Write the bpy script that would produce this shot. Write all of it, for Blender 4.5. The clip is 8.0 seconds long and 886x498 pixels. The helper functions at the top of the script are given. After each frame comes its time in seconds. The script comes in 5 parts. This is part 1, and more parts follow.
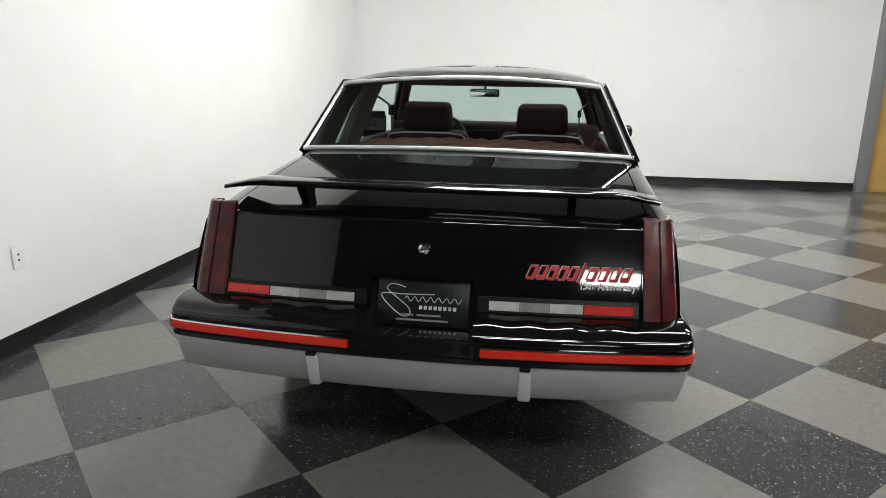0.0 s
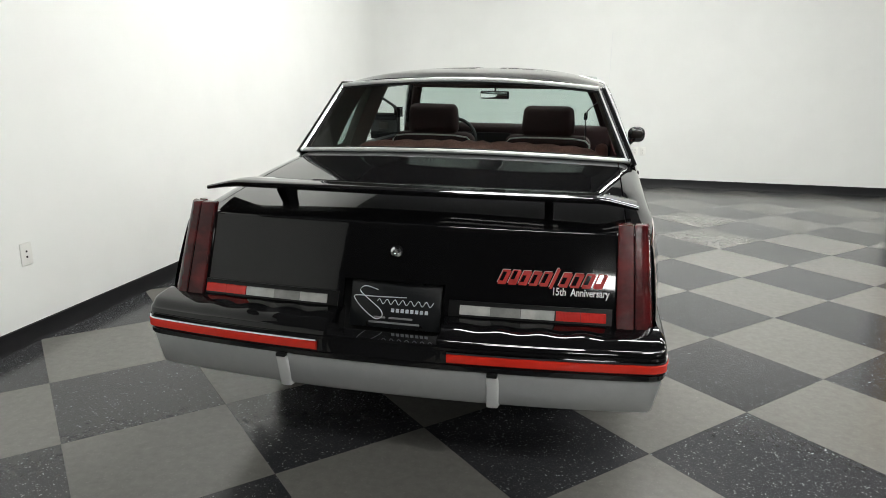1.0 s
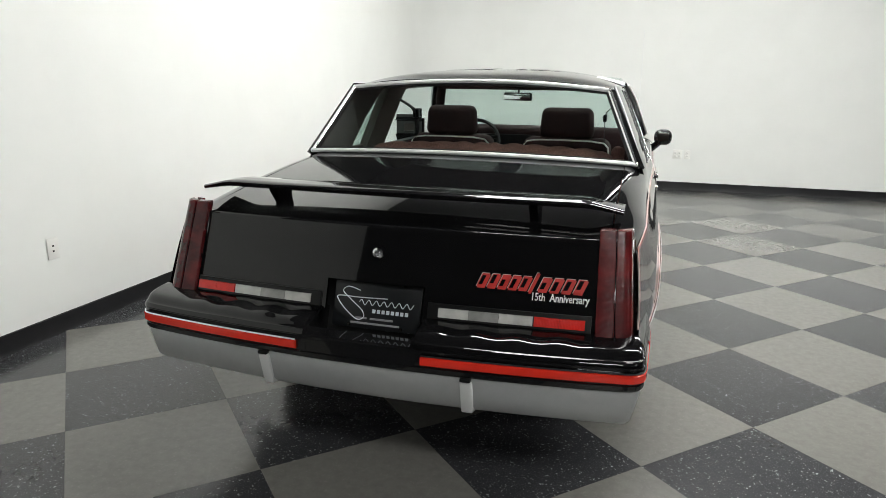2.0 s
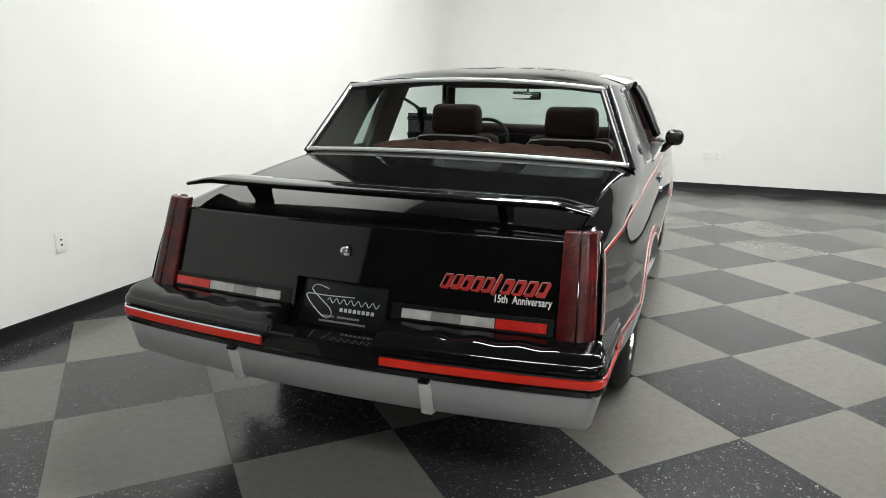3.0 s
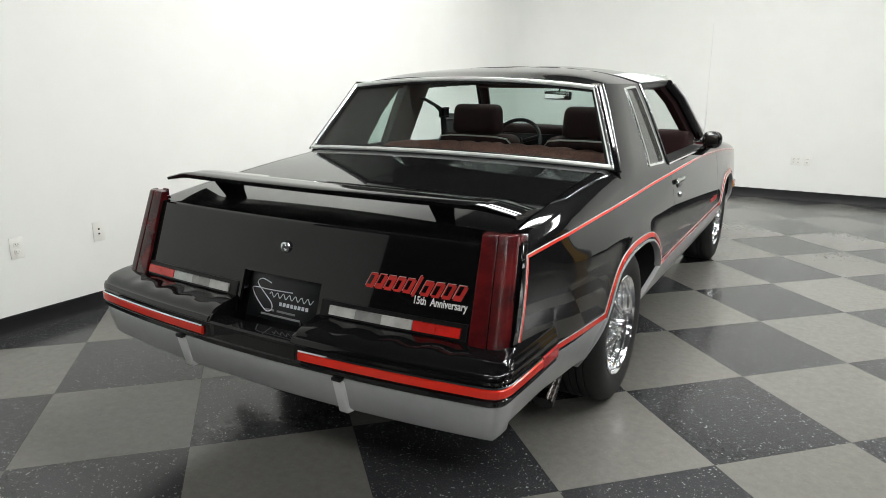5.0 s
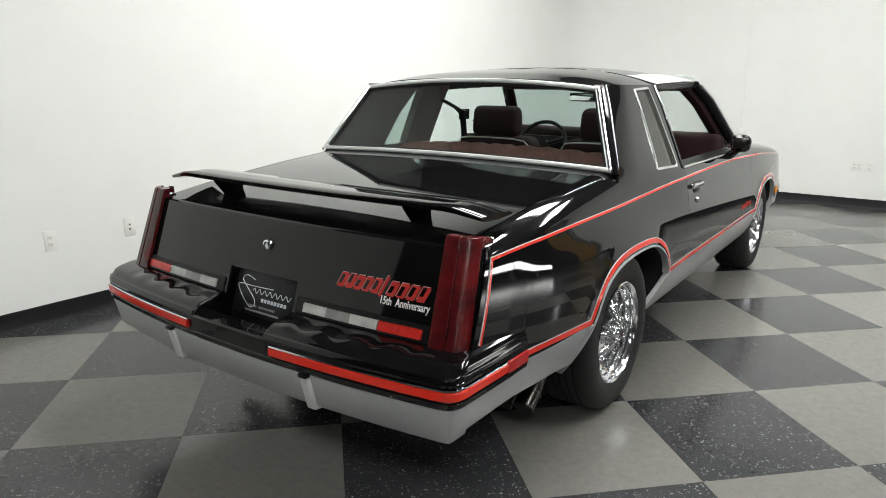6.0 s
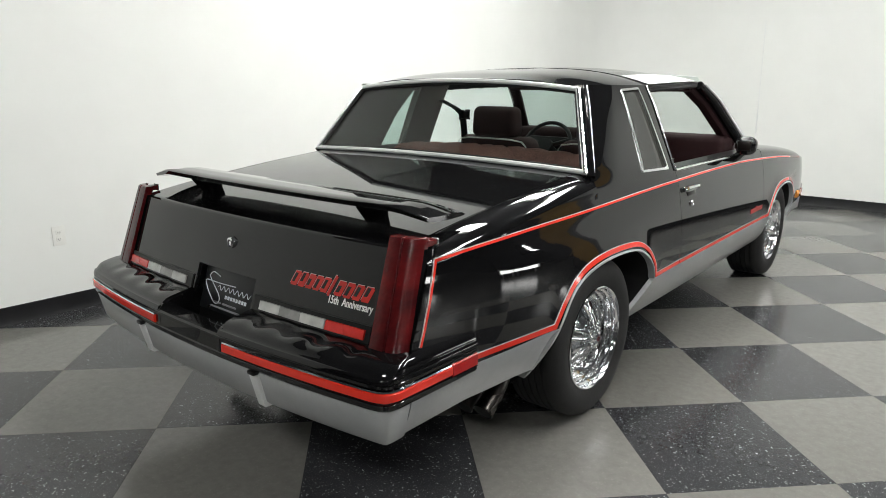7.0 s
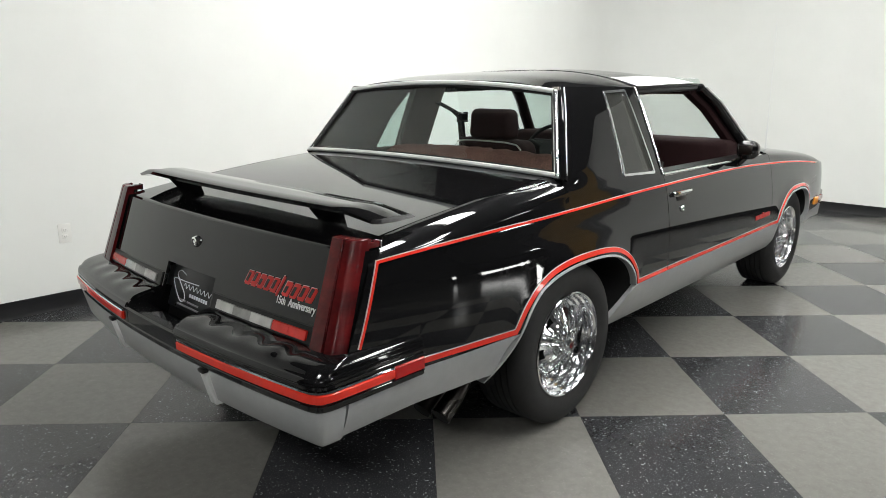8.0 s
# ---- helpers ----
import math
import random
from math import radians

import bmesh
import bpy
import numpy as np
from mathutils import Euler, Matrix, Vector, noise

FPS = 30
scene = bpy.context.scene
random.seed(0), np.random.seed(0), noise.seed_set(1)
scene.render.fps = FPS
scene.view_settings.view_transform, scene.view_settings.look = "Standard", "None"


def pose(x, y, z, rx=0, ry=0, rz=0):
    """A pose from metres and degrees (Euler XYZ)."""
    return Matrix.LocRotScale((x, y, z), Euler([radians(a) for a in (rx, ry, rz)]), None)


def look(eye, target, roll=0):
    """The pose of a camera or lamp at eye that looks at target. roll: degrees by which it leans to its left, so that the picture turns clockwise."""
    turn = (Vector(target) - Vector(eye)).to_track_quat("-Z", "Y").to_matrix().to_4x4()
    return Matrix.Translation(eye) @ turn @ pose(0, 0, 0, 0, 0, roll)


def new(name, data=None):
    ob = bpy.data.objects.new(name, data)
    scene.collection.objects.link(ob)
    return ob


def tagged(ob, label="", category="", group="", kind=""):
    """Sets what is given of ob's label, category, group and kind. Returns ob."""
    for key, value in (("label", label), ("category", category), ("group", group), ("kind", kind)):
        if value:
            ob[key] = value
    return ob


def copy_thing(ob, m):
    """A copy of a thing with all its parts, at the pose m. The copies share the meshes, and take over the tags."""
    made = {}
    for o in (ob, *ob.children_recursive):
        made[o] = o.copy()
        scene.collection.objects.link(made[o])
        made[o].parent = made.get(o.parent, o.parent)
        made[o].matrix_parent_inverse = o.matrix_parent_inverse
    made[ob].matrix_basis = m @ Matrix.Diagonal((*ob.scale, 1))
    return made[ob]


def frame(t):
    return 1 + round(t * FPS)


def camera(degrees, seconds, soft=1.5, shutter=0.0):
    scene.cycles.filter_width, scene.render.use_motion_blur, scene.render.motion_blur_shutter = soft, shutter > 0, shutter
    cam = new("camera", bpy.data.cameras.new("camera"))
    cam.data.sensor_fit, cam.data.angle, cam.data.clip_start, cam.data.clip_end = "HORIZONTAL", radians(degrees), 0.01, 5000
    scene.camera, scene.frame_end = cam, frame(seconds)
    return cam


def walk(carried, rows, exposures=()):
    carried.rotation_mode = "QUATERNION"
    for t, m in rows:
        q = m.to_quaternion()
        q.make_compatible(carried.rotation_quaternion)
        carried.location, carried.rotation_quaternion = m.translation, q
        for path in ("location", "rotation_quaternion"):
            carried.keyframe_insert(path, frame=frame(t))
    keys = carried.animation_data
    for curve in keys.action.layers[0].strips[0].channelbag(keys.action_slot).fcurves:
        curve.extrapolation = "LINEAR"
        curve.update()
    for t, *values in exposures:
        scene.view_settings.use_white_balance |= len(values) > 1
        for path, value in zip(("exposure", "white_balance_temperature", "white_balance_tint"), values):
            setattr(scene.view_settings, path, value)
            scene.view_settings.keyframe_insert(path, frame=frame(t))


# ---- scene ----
cam = camera(67.2, 8.0, 0.9)
PATH = [
    (0, (0.387, -1.959, 1.345), (0.104, -0.042, 0.851), 0.9),
    (0.5, (0.491, -1.932, 1.346), (0.151, -0.023, 0.856), 0.9),
    (1, (0.6, -1.901, 1.347), (0.201, -0.003, 0.857), 0.8),
    (1.5, (0.716, -1.868, 1.348), (0.231, 0.01, 0.86), 0.7),
    (3, (1.053, -1.735, 1.35), (0.379, 0.083, 0.859), 0.7),
    (3.5, (1.177, -1.679, 1.35), (0.434, 0.111, 0.856), 0.6),
    (4, (1.307, -1.61, 1.35), (0.497, 0.151, 0.855), 0.6),
    (4.5, (1.429, -1.541, 1.346), (0.547, 0.185, 0.854), 0.5),
    (6, (1.79, -1.311, 1.339), (0.665, 0.271, 0.856), 0.3),
    (6.5, (1.902, -1.219, 1.338), (0.718, 0.319, 0.856), 0.3),
    (7, (2.011, -1.126, 1.337), (0.78, 0.376, 0.856), 0.3),
    (7.5, (2.119, -1.029, 1.335), (0.839, 0.434, 0.862), 0.3),
    (8, (2.212, -0.929, 1.332), (0.887, 0.493, 0.86), 0.3),
]
walk(cam, [(t, look(eye, target, roll)) for t, eye, target, roll in PATH])

# ---- world and lamps ----
world = bpy.data.worlds.new("world")
scene.world = world
world.use_nodes = True
world.node_tree.nodes["Background"].inputs["Color"].default_value = (0.9, 0.95, 1.0, 1)
world.node_tree.nodes["Background"].inputs["Strength"].default_value = 0.02
scene.view_settings.exposure = 0.0
LAMP_WATTS = 39.5     # emission of the ceiling tubes
CEILING = 3.6
# ceiling fixtures: x, y, turned, and how much of the full width they have
FIXTURES = [
    (3.6, 1.4, 1, 1.0), (0.8, -2.6, 1, 1.1), (2.9, -3.0, 1, 1.1),
    (0.25, 1.7, 1, 1.0), (1.7, 1.4, 1, 1.0), (0.0, 2.75, 1, 1.0),
    (2.9, 2.8, 1, 1.0), (-0.1, 4.1, 1, 1.0), (1.55, 4.35, 1, 1.0), (4.6, 3.4, 1, 1.0),
    (2.6, -6.9, 1, 1.0),
    (8.5, -6.0, 0, 1.0), (14.0, 10.0, 0, 1.0), (12.0, 0.0, 0, 1.0), (9.5, 12.0, 0, 1.0), (16.0, -6.0, 0, 1.0),
]


# ---- materials ----
def ramp(nt, fac, stops):
    r = nt.nodes.new("ShaderNodeValToRGB")
    while len(r.color_ramp.elements) < len(stops):
        r.color_ramp.elements.new(0.5)
    for e, (p, c) in zip(r.color_ramp.elements, stops):
        e.position, e.color = p, (*c, 1)
    nt.links.new(fac, r.inputs["Fac"])
    return r.outputs["Color"]


def noise_fac(nt, scale, detail=3.0, rough=0.55, coord="Object"):
    tc = nt.nodes.new("ShaderNodeTexCoord")
    n = nt.nodes.new("ShaderNodeTexNoise")
    n.inputs["Scale"].default_value = scale
    n.inputs["Detail"].default_value = detail
    n.inputs["Roughness"].default_value = rough
    nt.links.new(tc.outputs[coord], n.inputs["Vector"])
    return n.outputs["Fac"]


def paint(name, color, rough=0.5, metal=0.0, grain=0.0, scale=20.0, bump=0.0, bump_scale=80.0,
          rough_var=0.0, coat=0.0, coat_rough=0.03, ior=1.5, emit=0.0, bump_dist=0.002):
    """A surface with a base colour, a two-scale tone variation and fine relief."""
    m = bpy.data.materials.new(name)
    m.use_nodes = True
    nt = m.node_tree
    b = nt.nodes["Principled BSDF"]
    b.inputs["Roughness"].default_value = rough
    b.inputs["Metallic"].default_value = metal
    b.inputs["IOR"].default_value = ior
    b.inputs["Coat Weight"].default_value = coat
    b.inputs["Coat Roughness"].default_value = coat_rough
    b.inputs["Base Color"].default_value = (*color, 1)
    if grain > 0:
        lo = tuple(max(0, c * (1 - grain)) for c in color)
        hi = tuple(min(1, c * (1 + grain)) for c in color)
        f1 = noise_fac(nt, scale)
        f2 = noise_fac(nt, scale * 0.09, 2)
        mix = nt.nodes.new("ShaderNodeMath")
        mix.operation = "MULTIPLY_ADD"
        mix.inputs[1].default_value = 0.5
        half = nt.nodes.new("ShaderNodeMath")
        half.operation = "MULTIPLY"
        half.inputs[1].default_value = 0.5
        nt.links.new(f2, half.inputs[0])
        nt.links.new(f1, mix.inputs[0])
        nt.links.new(half.outputs[0], mix.inputs[2])
        nt.links.new(ramp(nt, mix.outputs[0], [(0.3, lo), (0.7, hi)]), b.inputs["Base Color"])
    if rough_var > 0:
        mr = nt.nodes.new("ShaderNodeMapRange")
        mr.inputs["To Min"].default_value = max(0.0, rough - rough_var)
        mr.inputs["To Max"].default_value = rough + rough_var
        mr.inputs["From Min"].default_value = 0.3
        mr.inputs["From Max"].default_value = 0.7
        nt.links.new(noise_fac(nt, 3.0, 5), mr.inputs["Value"])
        nt.links.new(mr.outputs["Result"], b.inputs["Roughness"])
    if bump > 0:
        bp = nt.nodes.new("ShaderNodeBump")
        bp.inputs["Strength"].default_value = bump
        bp.inputs["Distance"].default_value = bump_dist
        nt.links.new(noise_fac(nt, bump_scale, 4), bp.inputs["Height"])
        nt.links.new(bp.outputs["Normal"], b.inputs["Normal"])
    if emit > 0:
        b.inputs["Emission Color"].default_value = (0.995, 1.0, 0.975, 1)
        b.inputs["Emission Strength"].default_value = emit
    return m


def glass(name, tint, ior=1.5, rough=0.0, film=0.0):
    """A thin pane: tinted see-through with a Fresnel gloss; film adds a painted grey haze."""
    m = bpy.data.materials.new(name)
    m.use_nodes = True
    nt = m.node_tree
    nt.nodes.remove(nt.nodes["Principled BSDF"])
    tr = nt.nodes.new("ShaderNodeBsdfTransparent")
    tr.inputs["Color"].default_value = (*tint, 1)
    gl = nt.nodes.new("ShaderNodeBsdfGlossy")
    gl.inputs["Roughness"].default_value = rough
    lw = nt.nodes.new("ShaderNodeLayerWeight")
    lw.inputs["Blend"].default_value = 0.5
    p5 = nt.nodes.new("ShaderNodeMath")
    p5.operation = "POWER"
    p5.inputs[1].default_value = 5.0
    nt.links.new(lw.outputs["Facing"], p5.inputs[0])
    fr = nt.nodes.new("ShaderNodeMath")
    fr.operation = "MULTIPLY_ADD"
    r0 = ((ior - 1) / (ior + 1)) ** 2
    fr.inputs[1].default_value, fr.inputs[2].default_value = 1 - r0, r0
    nt.links.new(p5.outputs[0], fr.inputs[0])
    mx = nt.nodes.new("ShaderNodeMixShader")
    nt.links.new(fr.outputs[0], mx.inputs[0])
    nt.links.new(tr.outputs[0], mx.inputs[1])
    nt.links.new(gl.outputs[0], mx.inputs[2])
    last = mx.outputs[0]
    if film > 0:
        df = nt.nodes.new("ShaderNodeBsdfDiffuse")
        df.inputs["Color"].default_value = (0.7, 0.71, 0.66, 1)
        haze = nt.nodes.new("ShaderNodeMixShader")
        haze.inputs[0].default_value = film
        nt.links.new(last, haze.inputs[1])
        nt.links.new(df.outputs[0], haze.inputs[2])
        last = haze.outputs[0]
    nt.links.new(last, nt.nodes["Material Output"].inputs["Surface"])
    return m


def ribbed(m, scale, strength, axis="Z"):
    """Fine moulded ribs in a lamp lens."""
    nt = m.node_tree
    tc = nt.nodes.new("ShaderNodeTexCoord")
    w = nt.nodes.new("ShaderNodeTexWave")
    w.bands_direction = axis
    w.inputs["Scale"].default_value = scale
    w.inputs["Distortion"].default_value = 0.0
    bp = nt.nodes.new("ShaderNodeBump")
    bp.inputs["Strength"].default_value = strength
    bp.inputs["Distance"].default_value = 0.002
    nt.links.new(tc.outputs["Object"], w.inputs["Vector"])
    nt.links.new(w.outputs["Fac"], bp.inputs["Height"])
    nt.links.new(bp.outputs["Normal"], nt.nodes["Principled BSDF"].inputs["Normal"])
    return m


def vinyl_tile(name, base, fleck, cut, amount, rough):
    """Vinyl composition tile: mottled ground with chips of another tone."""
    m = bpy.data.materials.new(name)
    m.use_nodes = True
    nt = m.node_tree
    b = nt.nodes["Principled BSDF"]
    b.inputs["IOR"].default_value = 1.45
    tc = nt.nodes.new("ShaderNodeTexCoord")
    info = nt.nodes.new("ShaderNodeObjectInfo")
    shift = nt.nodes.new("ShaderNodeVectorMath")
    shift.operation = "MULTIPLY_ADD"
    shift.inputs[1].default_value = (37.0, 53.0, 0.0)
    nt.links.new(info.outputs["Random"], shift.inputs[0])
    nt.links.new(tc.outputs["Object"], shift.inputs[2])
    vor = nt.nodes.new("ShaderNodeTexVoronoi")
    vor.inputs["Scale"].default_value = 128.0
    vor.inputs["Randomness"].default_value = 1.0
    warp = nt.nodes.new("ShaderNodeTexNoise")
    warp.inputs["Scale"].default_value = 45.0
    warp.inputs["Detail"].default_value = 2.0
    nt.links.new(shift.outputs[0], warp.inputs["Vector"])
    add = nt.nodes.new("ShaderNodeVectorMath")
    add.operation = "MULTIPLY_ADD"
    add.inputs[1].default_value = (0.03, 0.03, 0.0)
    nt.links.new(warp.outputs["Color"], add.inputs[0])
    nt.links.new(shift.outputs[0], add.inputs[2])
    nt.links.new(add.outputs[0], vor.inputs["Vector"])
    sep = nt.nodes.new("ShaderNodeSeparateColor")
    nt.links.new(vor.outputs["Color"], sep.inputs[0])
    # a chip shows where the cell is picked and the point lies near its heart
    near = nt.nodes.new("ShaderNodeMapRange")
    near.inputs["From Min"].default_value = 0.38
    near.inputs["From Max"].default_value = 0.28
    nt.links.new(vor.outputs["Distance"], near.inputs["Value"])
    pick = nt.nodes.new("ShaderNodeMapRange")
    pick.inputs["From Min"].default_value = cut
    pick.inputs["From Max"].default_value = min(1.0, cut + 0.10)
    nt.links.new(sep.outputs[0], pick.inputs["Value"])
    chip = nt.nodes.new("ShaderNodeMath")
    chip.operation = "MULTIPLY"
    nt.links.new(near.outputs[0], chip.inputs[0])
    nt.links.new(pick.outputs[0], chip.inputs[1])
    amt = nt.nodes.new("ShaderNodeMath")
    amt.operation = "MULTIPLY"
    amt.inputs[1].default_value = amount
    grit = nt.nodes.new("ShaderNodeTexNoise")
    grit.inputs["Scale"].default_value = 260.0
    grit.inputs["Detail"].default_value = 2.0
    nt.links.new(shift.outputs[0], grit.inputs["Vector"])
    speck = nt.nodes.new("ShaderNodeMapRange")
    speck.inputs["From Min"].default_value = 0.60
    speck.inputs["From Max"].default_value = 0.72
    speck.inputs["To Max"].default_value = 0.42
    nt.links.new(grit.outputs["Fac"], speck.inputs["Value"])
    either = nt.nodes.new("ShaderNodeMath")
    either.operation = "MAXIMUM"
    nt.links.new(chip.outputs[0], either.inputs[0])
    nt.links.new(speck.outputs[0], either.inputs[1])
    nt.links.new(either.outputs[0], amt.inputs[0])
    # mottled ground at two scales
    mott = nt.nodes.new("ShaderNodeTexNoise")
    mott.inputs["Scale"].default_value = 26.0
    mott.inputs["Detail"].default_value = 6.0
    mott.inputs["Roughness"].default_value = 0.7
    nt.links.new(shift.outputs[0], mott.inputs["Vector"])
    ground = ramp(nt, mott.outputs["Fac"], [(0.32, tuple(c * 0.90 for c in base)), (0.68, tuple(min(1, c * 1.10) for c in base))])
    mix = nt.nodes.new("ShaderNodeMix")
    mix.data_type = "RGBA"
    nt.links.new(amt.outputs[0], mix.inputs[0])
    nt.links.new(ground, mix.inputs[6])
    mix.inputs[7].default_value = (*fleck, 1)
    # each tile a little lighter or darker
    tone = nt.nodes.new("ShaderNodeMapRange")
    tone.inputs["To Min"].default_value = 0.9
    tone.inputs["To Max"].default_value = 1.1
    nt.links.new(info.outputs["Random"], tone.inputs["Value"])
    mul = nt.nodes.new("ShaderNodeMix")
    mul.data_type = "RGBA"
    mul.blend_type = "MULTIPLY"
    mul.inputs[0].default_value = 1.0
    nt.links.new(mix.outputs[2], mul.inputs[6])
    nt.links.new(tone.outputs[0], mul.inputs[7])
    nt.links.new(mul.outputs[2], b.inputs["Base Color"])
    # worn wax: roughness in patches
    wear = nt.nodes.new("ShaderNodeTexNoise")
    wear.inputs["Scale"].default_value = 2.2
    wear.inputs["Detail"].default_value = 6.0
    nt.links.new(shift.outputs[0], wear.inputs["Vector"])
    mr = nt.nodes.new("ShaderNodeMapRange")
    mr.inputs["From Min"].default_value = 0.3
    mr.inputs["From Max"].default_value = 0.7
    mr.inputs["To Min"].default_value = rough - 0.004
    mr.inputs["To Max"].default_value = rough + 0.006
    nt.links.new(wear.outputs["Fac"], mr.inputs["Value"])
    nt.links.new(mr.outputs[0], b.inputs["Roughness"])
    return m


def lamp_lens(name, dark, light):
    """A deep red lens: tone drifts in bands with height, fine level ribs."""
    m = bpy.data.materials.new(name)
    m.use_nodes = True
    nt = m.node_tree
    b = nt.nodes["Principled BSDF"]
    b.inputs["Roughness"].default_value = 0.2
    b.inputs["IOR"].default_value = 1.45
    tc = nt.nodes.new("ShaderNodeTexCoord")
    mp = nt.nodes.new("ShaderNodeMapping")
    mp.inputs["Scale"].default_value = (9.0, 3.0, 15.0)
    n = nt.nodes.new("ShaderNodeTexNoise")
    n.inputs["Scale"].default_value = 1.0
    n.inputs["Detail"].default_value = 3.0
    nt.links.new(tc.outputs["Object"], mp.inputs["Vector"])
    nt.links.new(mp.outputs["Vector"], n.inputs["Vector"])
    nt.links.new(ramp(nt, n.outputs["Fac"], [(0.38, dark), (0.68, light)]), b.inputs["Base Color"])
    return ribbed(m, 95.0, 0.10)


M_WALL = paint("white wall paint", (0.80, 0.81, 0.78), 0.6, grain=0.03, scale=3.0, bump=0.15, bump_scale=220)
M_BASE = paint("black rubber baseboard", (0.010, 0.010, 0.011), 0.5, ior=1.32, grain=0.3, scale=14, rough_var=0.08)
M_DARK = paint("dim showroom wall", (0.045, 0.045, 0.05), 0.7, grain=0.25, scale=1.5)
M_GREYTRIM = paint("grey trim paint", (0.22, 0.22, 0.23), 0.5, grain=0.1)
M_OCHRE = paint("ochre panel", (0.50, 0.30, 0.09), 0.45, grain=0.2, scale=4)
M_CEIL = paint("dark ceiling paint", (0.05, 0.05, 0.055), 0.8, grain=0.2, scale=2)
M_LAMP = paint("lamp diffuser", (0.9, 0.9, 0.9), 0.5, emit=LAMP_WATTS)
# Glow of the invented bars that put white glints on the car side.
M_BAR = paint("glint bar glow", (0.9, 0.9, 0.9), 0.5, emit=18.0)
M_TILE_L = vinyl_tile("light grey vinyl tile", (0.155, 0.151, 0.139), (0.30, 0.29, 0.27), 0.72, 0.16, 0.19)
M_TILE_D = vinyl_tile("charcoal vinyl tile", (0.035, 0.035, 0.038), (0.42, 0.46, 0.46), 0.80, 0.62, 0.19)
M_GROUT = paint("subfloor", (0.12, 0.12, 0.115), 0.7, grain=0.2)
M_PLASTIC_W = paint("white plastic", (0.78, 0.78, 0.74), 0.35, grain=0.03)
M_SLOT = paint("black slot", (0.01, 0.01, 0.01), 0.6)

M_BLACK = paint("black car paint", (0.0052, 0.0052, 0.0056), 0.035, ior=1.51, bump=0.02, bump_scale=9, bump_dist=0.003)
M_SILVER = paint("silver car paint", (0.44, 0.45, 0.45), 0.36, metal=0.4, grain=0.06, scale=300, coat=0.4, coat_rough=0.08)
M_RED = paint("red stripe vinyl", (0.70, 0.024, 0.011), 0.25, grain=0.05, coat=0.5)
M_EMBLEM = paint("red emblem paint", (0.46, 0.018, 0.014), 0.35)
M_PALE = paint("pale pinstripe", (0.50, 0.43, 0.41), 0.25)
M_CHROME = paint("chrome", (0.86, 0.87, 0.88), 0.07, metal=1.0, rough_var=0.03)
M_BRIGHT = paint("bright trim", (0.90, 0.91, 0.92), 0.17, metal=1.0)
M_WHEEL = paint("chrome wheel", (0.88, 0.89, 0.90), 0.13, metal=1.0, rough_var=0.04)
M_EXHAUST = paint("smoked chrome", (0.055, 0.05, 0.047), 0.28, metal=1.0, rough_var=0.08)
M_LINING = paint("grey brown lining", (0.17, 0.148, 0.132), 0.8, grain=0.2, scale=60)
M_RUBBER = paint("tyre rubber", (0.012, 0.012, 0.012), 0.68, grain=0.3, scale=40, bump=0.25, bump_scale=160)
M_TRIM = paint("black trim", (0.005, 0.005, 0.005), 0.32, grain=0.2, ior=1.36)
# Pale half-diffuse base imitates the white wall's reflection on trims and hatch edge.
M_SATIN = paint("pale satin trim", (0.74, 0.75, 0.74), 0.38, metal=0.35, grain=0.03, rough_var=0.06)
M_MATT = paint("underbody black", (0.006, 0.006, 0.006), 0.8, grain=0.3)
M_GLASS = glass("tinted window glass", (0.87, 0.925, 0.91))
# Grey film imitates reflection; the right pane's dark tint imitates the dim cabin behind.
M_GLASS_Q = glass("hazed quarter glass", (0.78, 0.85, 0.83), film=0.05)
M_GLASS_QD = glass("darkened quarter glass", (0.22, 0.23, 0.22), film=0.05)
M_GLASS_C = glass("clear window glass", (0.92, 0.955, 0.945))
M_TTOP = glass("mirrored roof panel glass", (0.55, 0.58, 0.57), ior=5.0)
M_HEAD = paint("dark maroon headliner", (0.035, 0.014, 0.014), 0.9, grain=0.2, scale=80)
M_LENS_R = lamp_lens("dark red lamp lens", (0.042, 0.0035, 0.0045), (0.13, 0.007, 0.008))
M_LENS_B = ribbed(paint("bright red lamp lens", (0.58, 0.018, 0.012), 0.16, grain=0.15, scale=30, coat=0.4), 70.0, 0.15, "X")
M_LENS_M = ribbed(paint("marker lamp lens", (0.42, 0.010, 0.010), 0.16, grain=0.2, scale=30, coat=0.3), 70.0, 0.15, "Y")
M_LENS_W = ribbed(paint("white lamp lens", (0.46, 0.46, 0.44), 0.18, grain=0.3, scale=22, coat=0.4), 80.0, 0.2, "X")
M_LENS_G = ribbed(paint("grey lamp lens", (0.26, 0.26, 0.25), 0.2, grain=0.4, scale=22, coat=0.4), 80.0, 0.2, "X")
M_LENS_A = paint("amber lamp lens", (0.70, 0.24, 0.02), 0.15, grain=0.1, coat=0.5)
M_CLOTH = paint("dark red velour", (0.40, 0.18, 0.15), 0.85, grain=0.35, scale=90, bump=0.4, bump_scale=300)
# Near-black copy of the velour: the cabin's shade is put into its colour.
M_CLOTH_SHADED = paint("shaded maroon velour", (0.032, 0.011, 0.011), 0.85, grain=0.35, scale=90, bump=0.4, bump_scale=300)
M_RED_TRIM = paint("red door trim", (0.066, 0.003, 0.006), 0.8, ior=1.3, grain=0.2, scale=60)
M_DASH = paint("dark red dash vinyl", (0.014, 0.0035, 0.004), 0.8, ior=1.3, grain=0.2, scale=60)
M_PIPE = paint("white piping", (0.78, 0.76, 0.73), 0.5)
M_PLATE = paint("charcoal plate", (0.010, 0.011, 0.012), 0.28, grain=0.6, scale=8, ior=1.4)
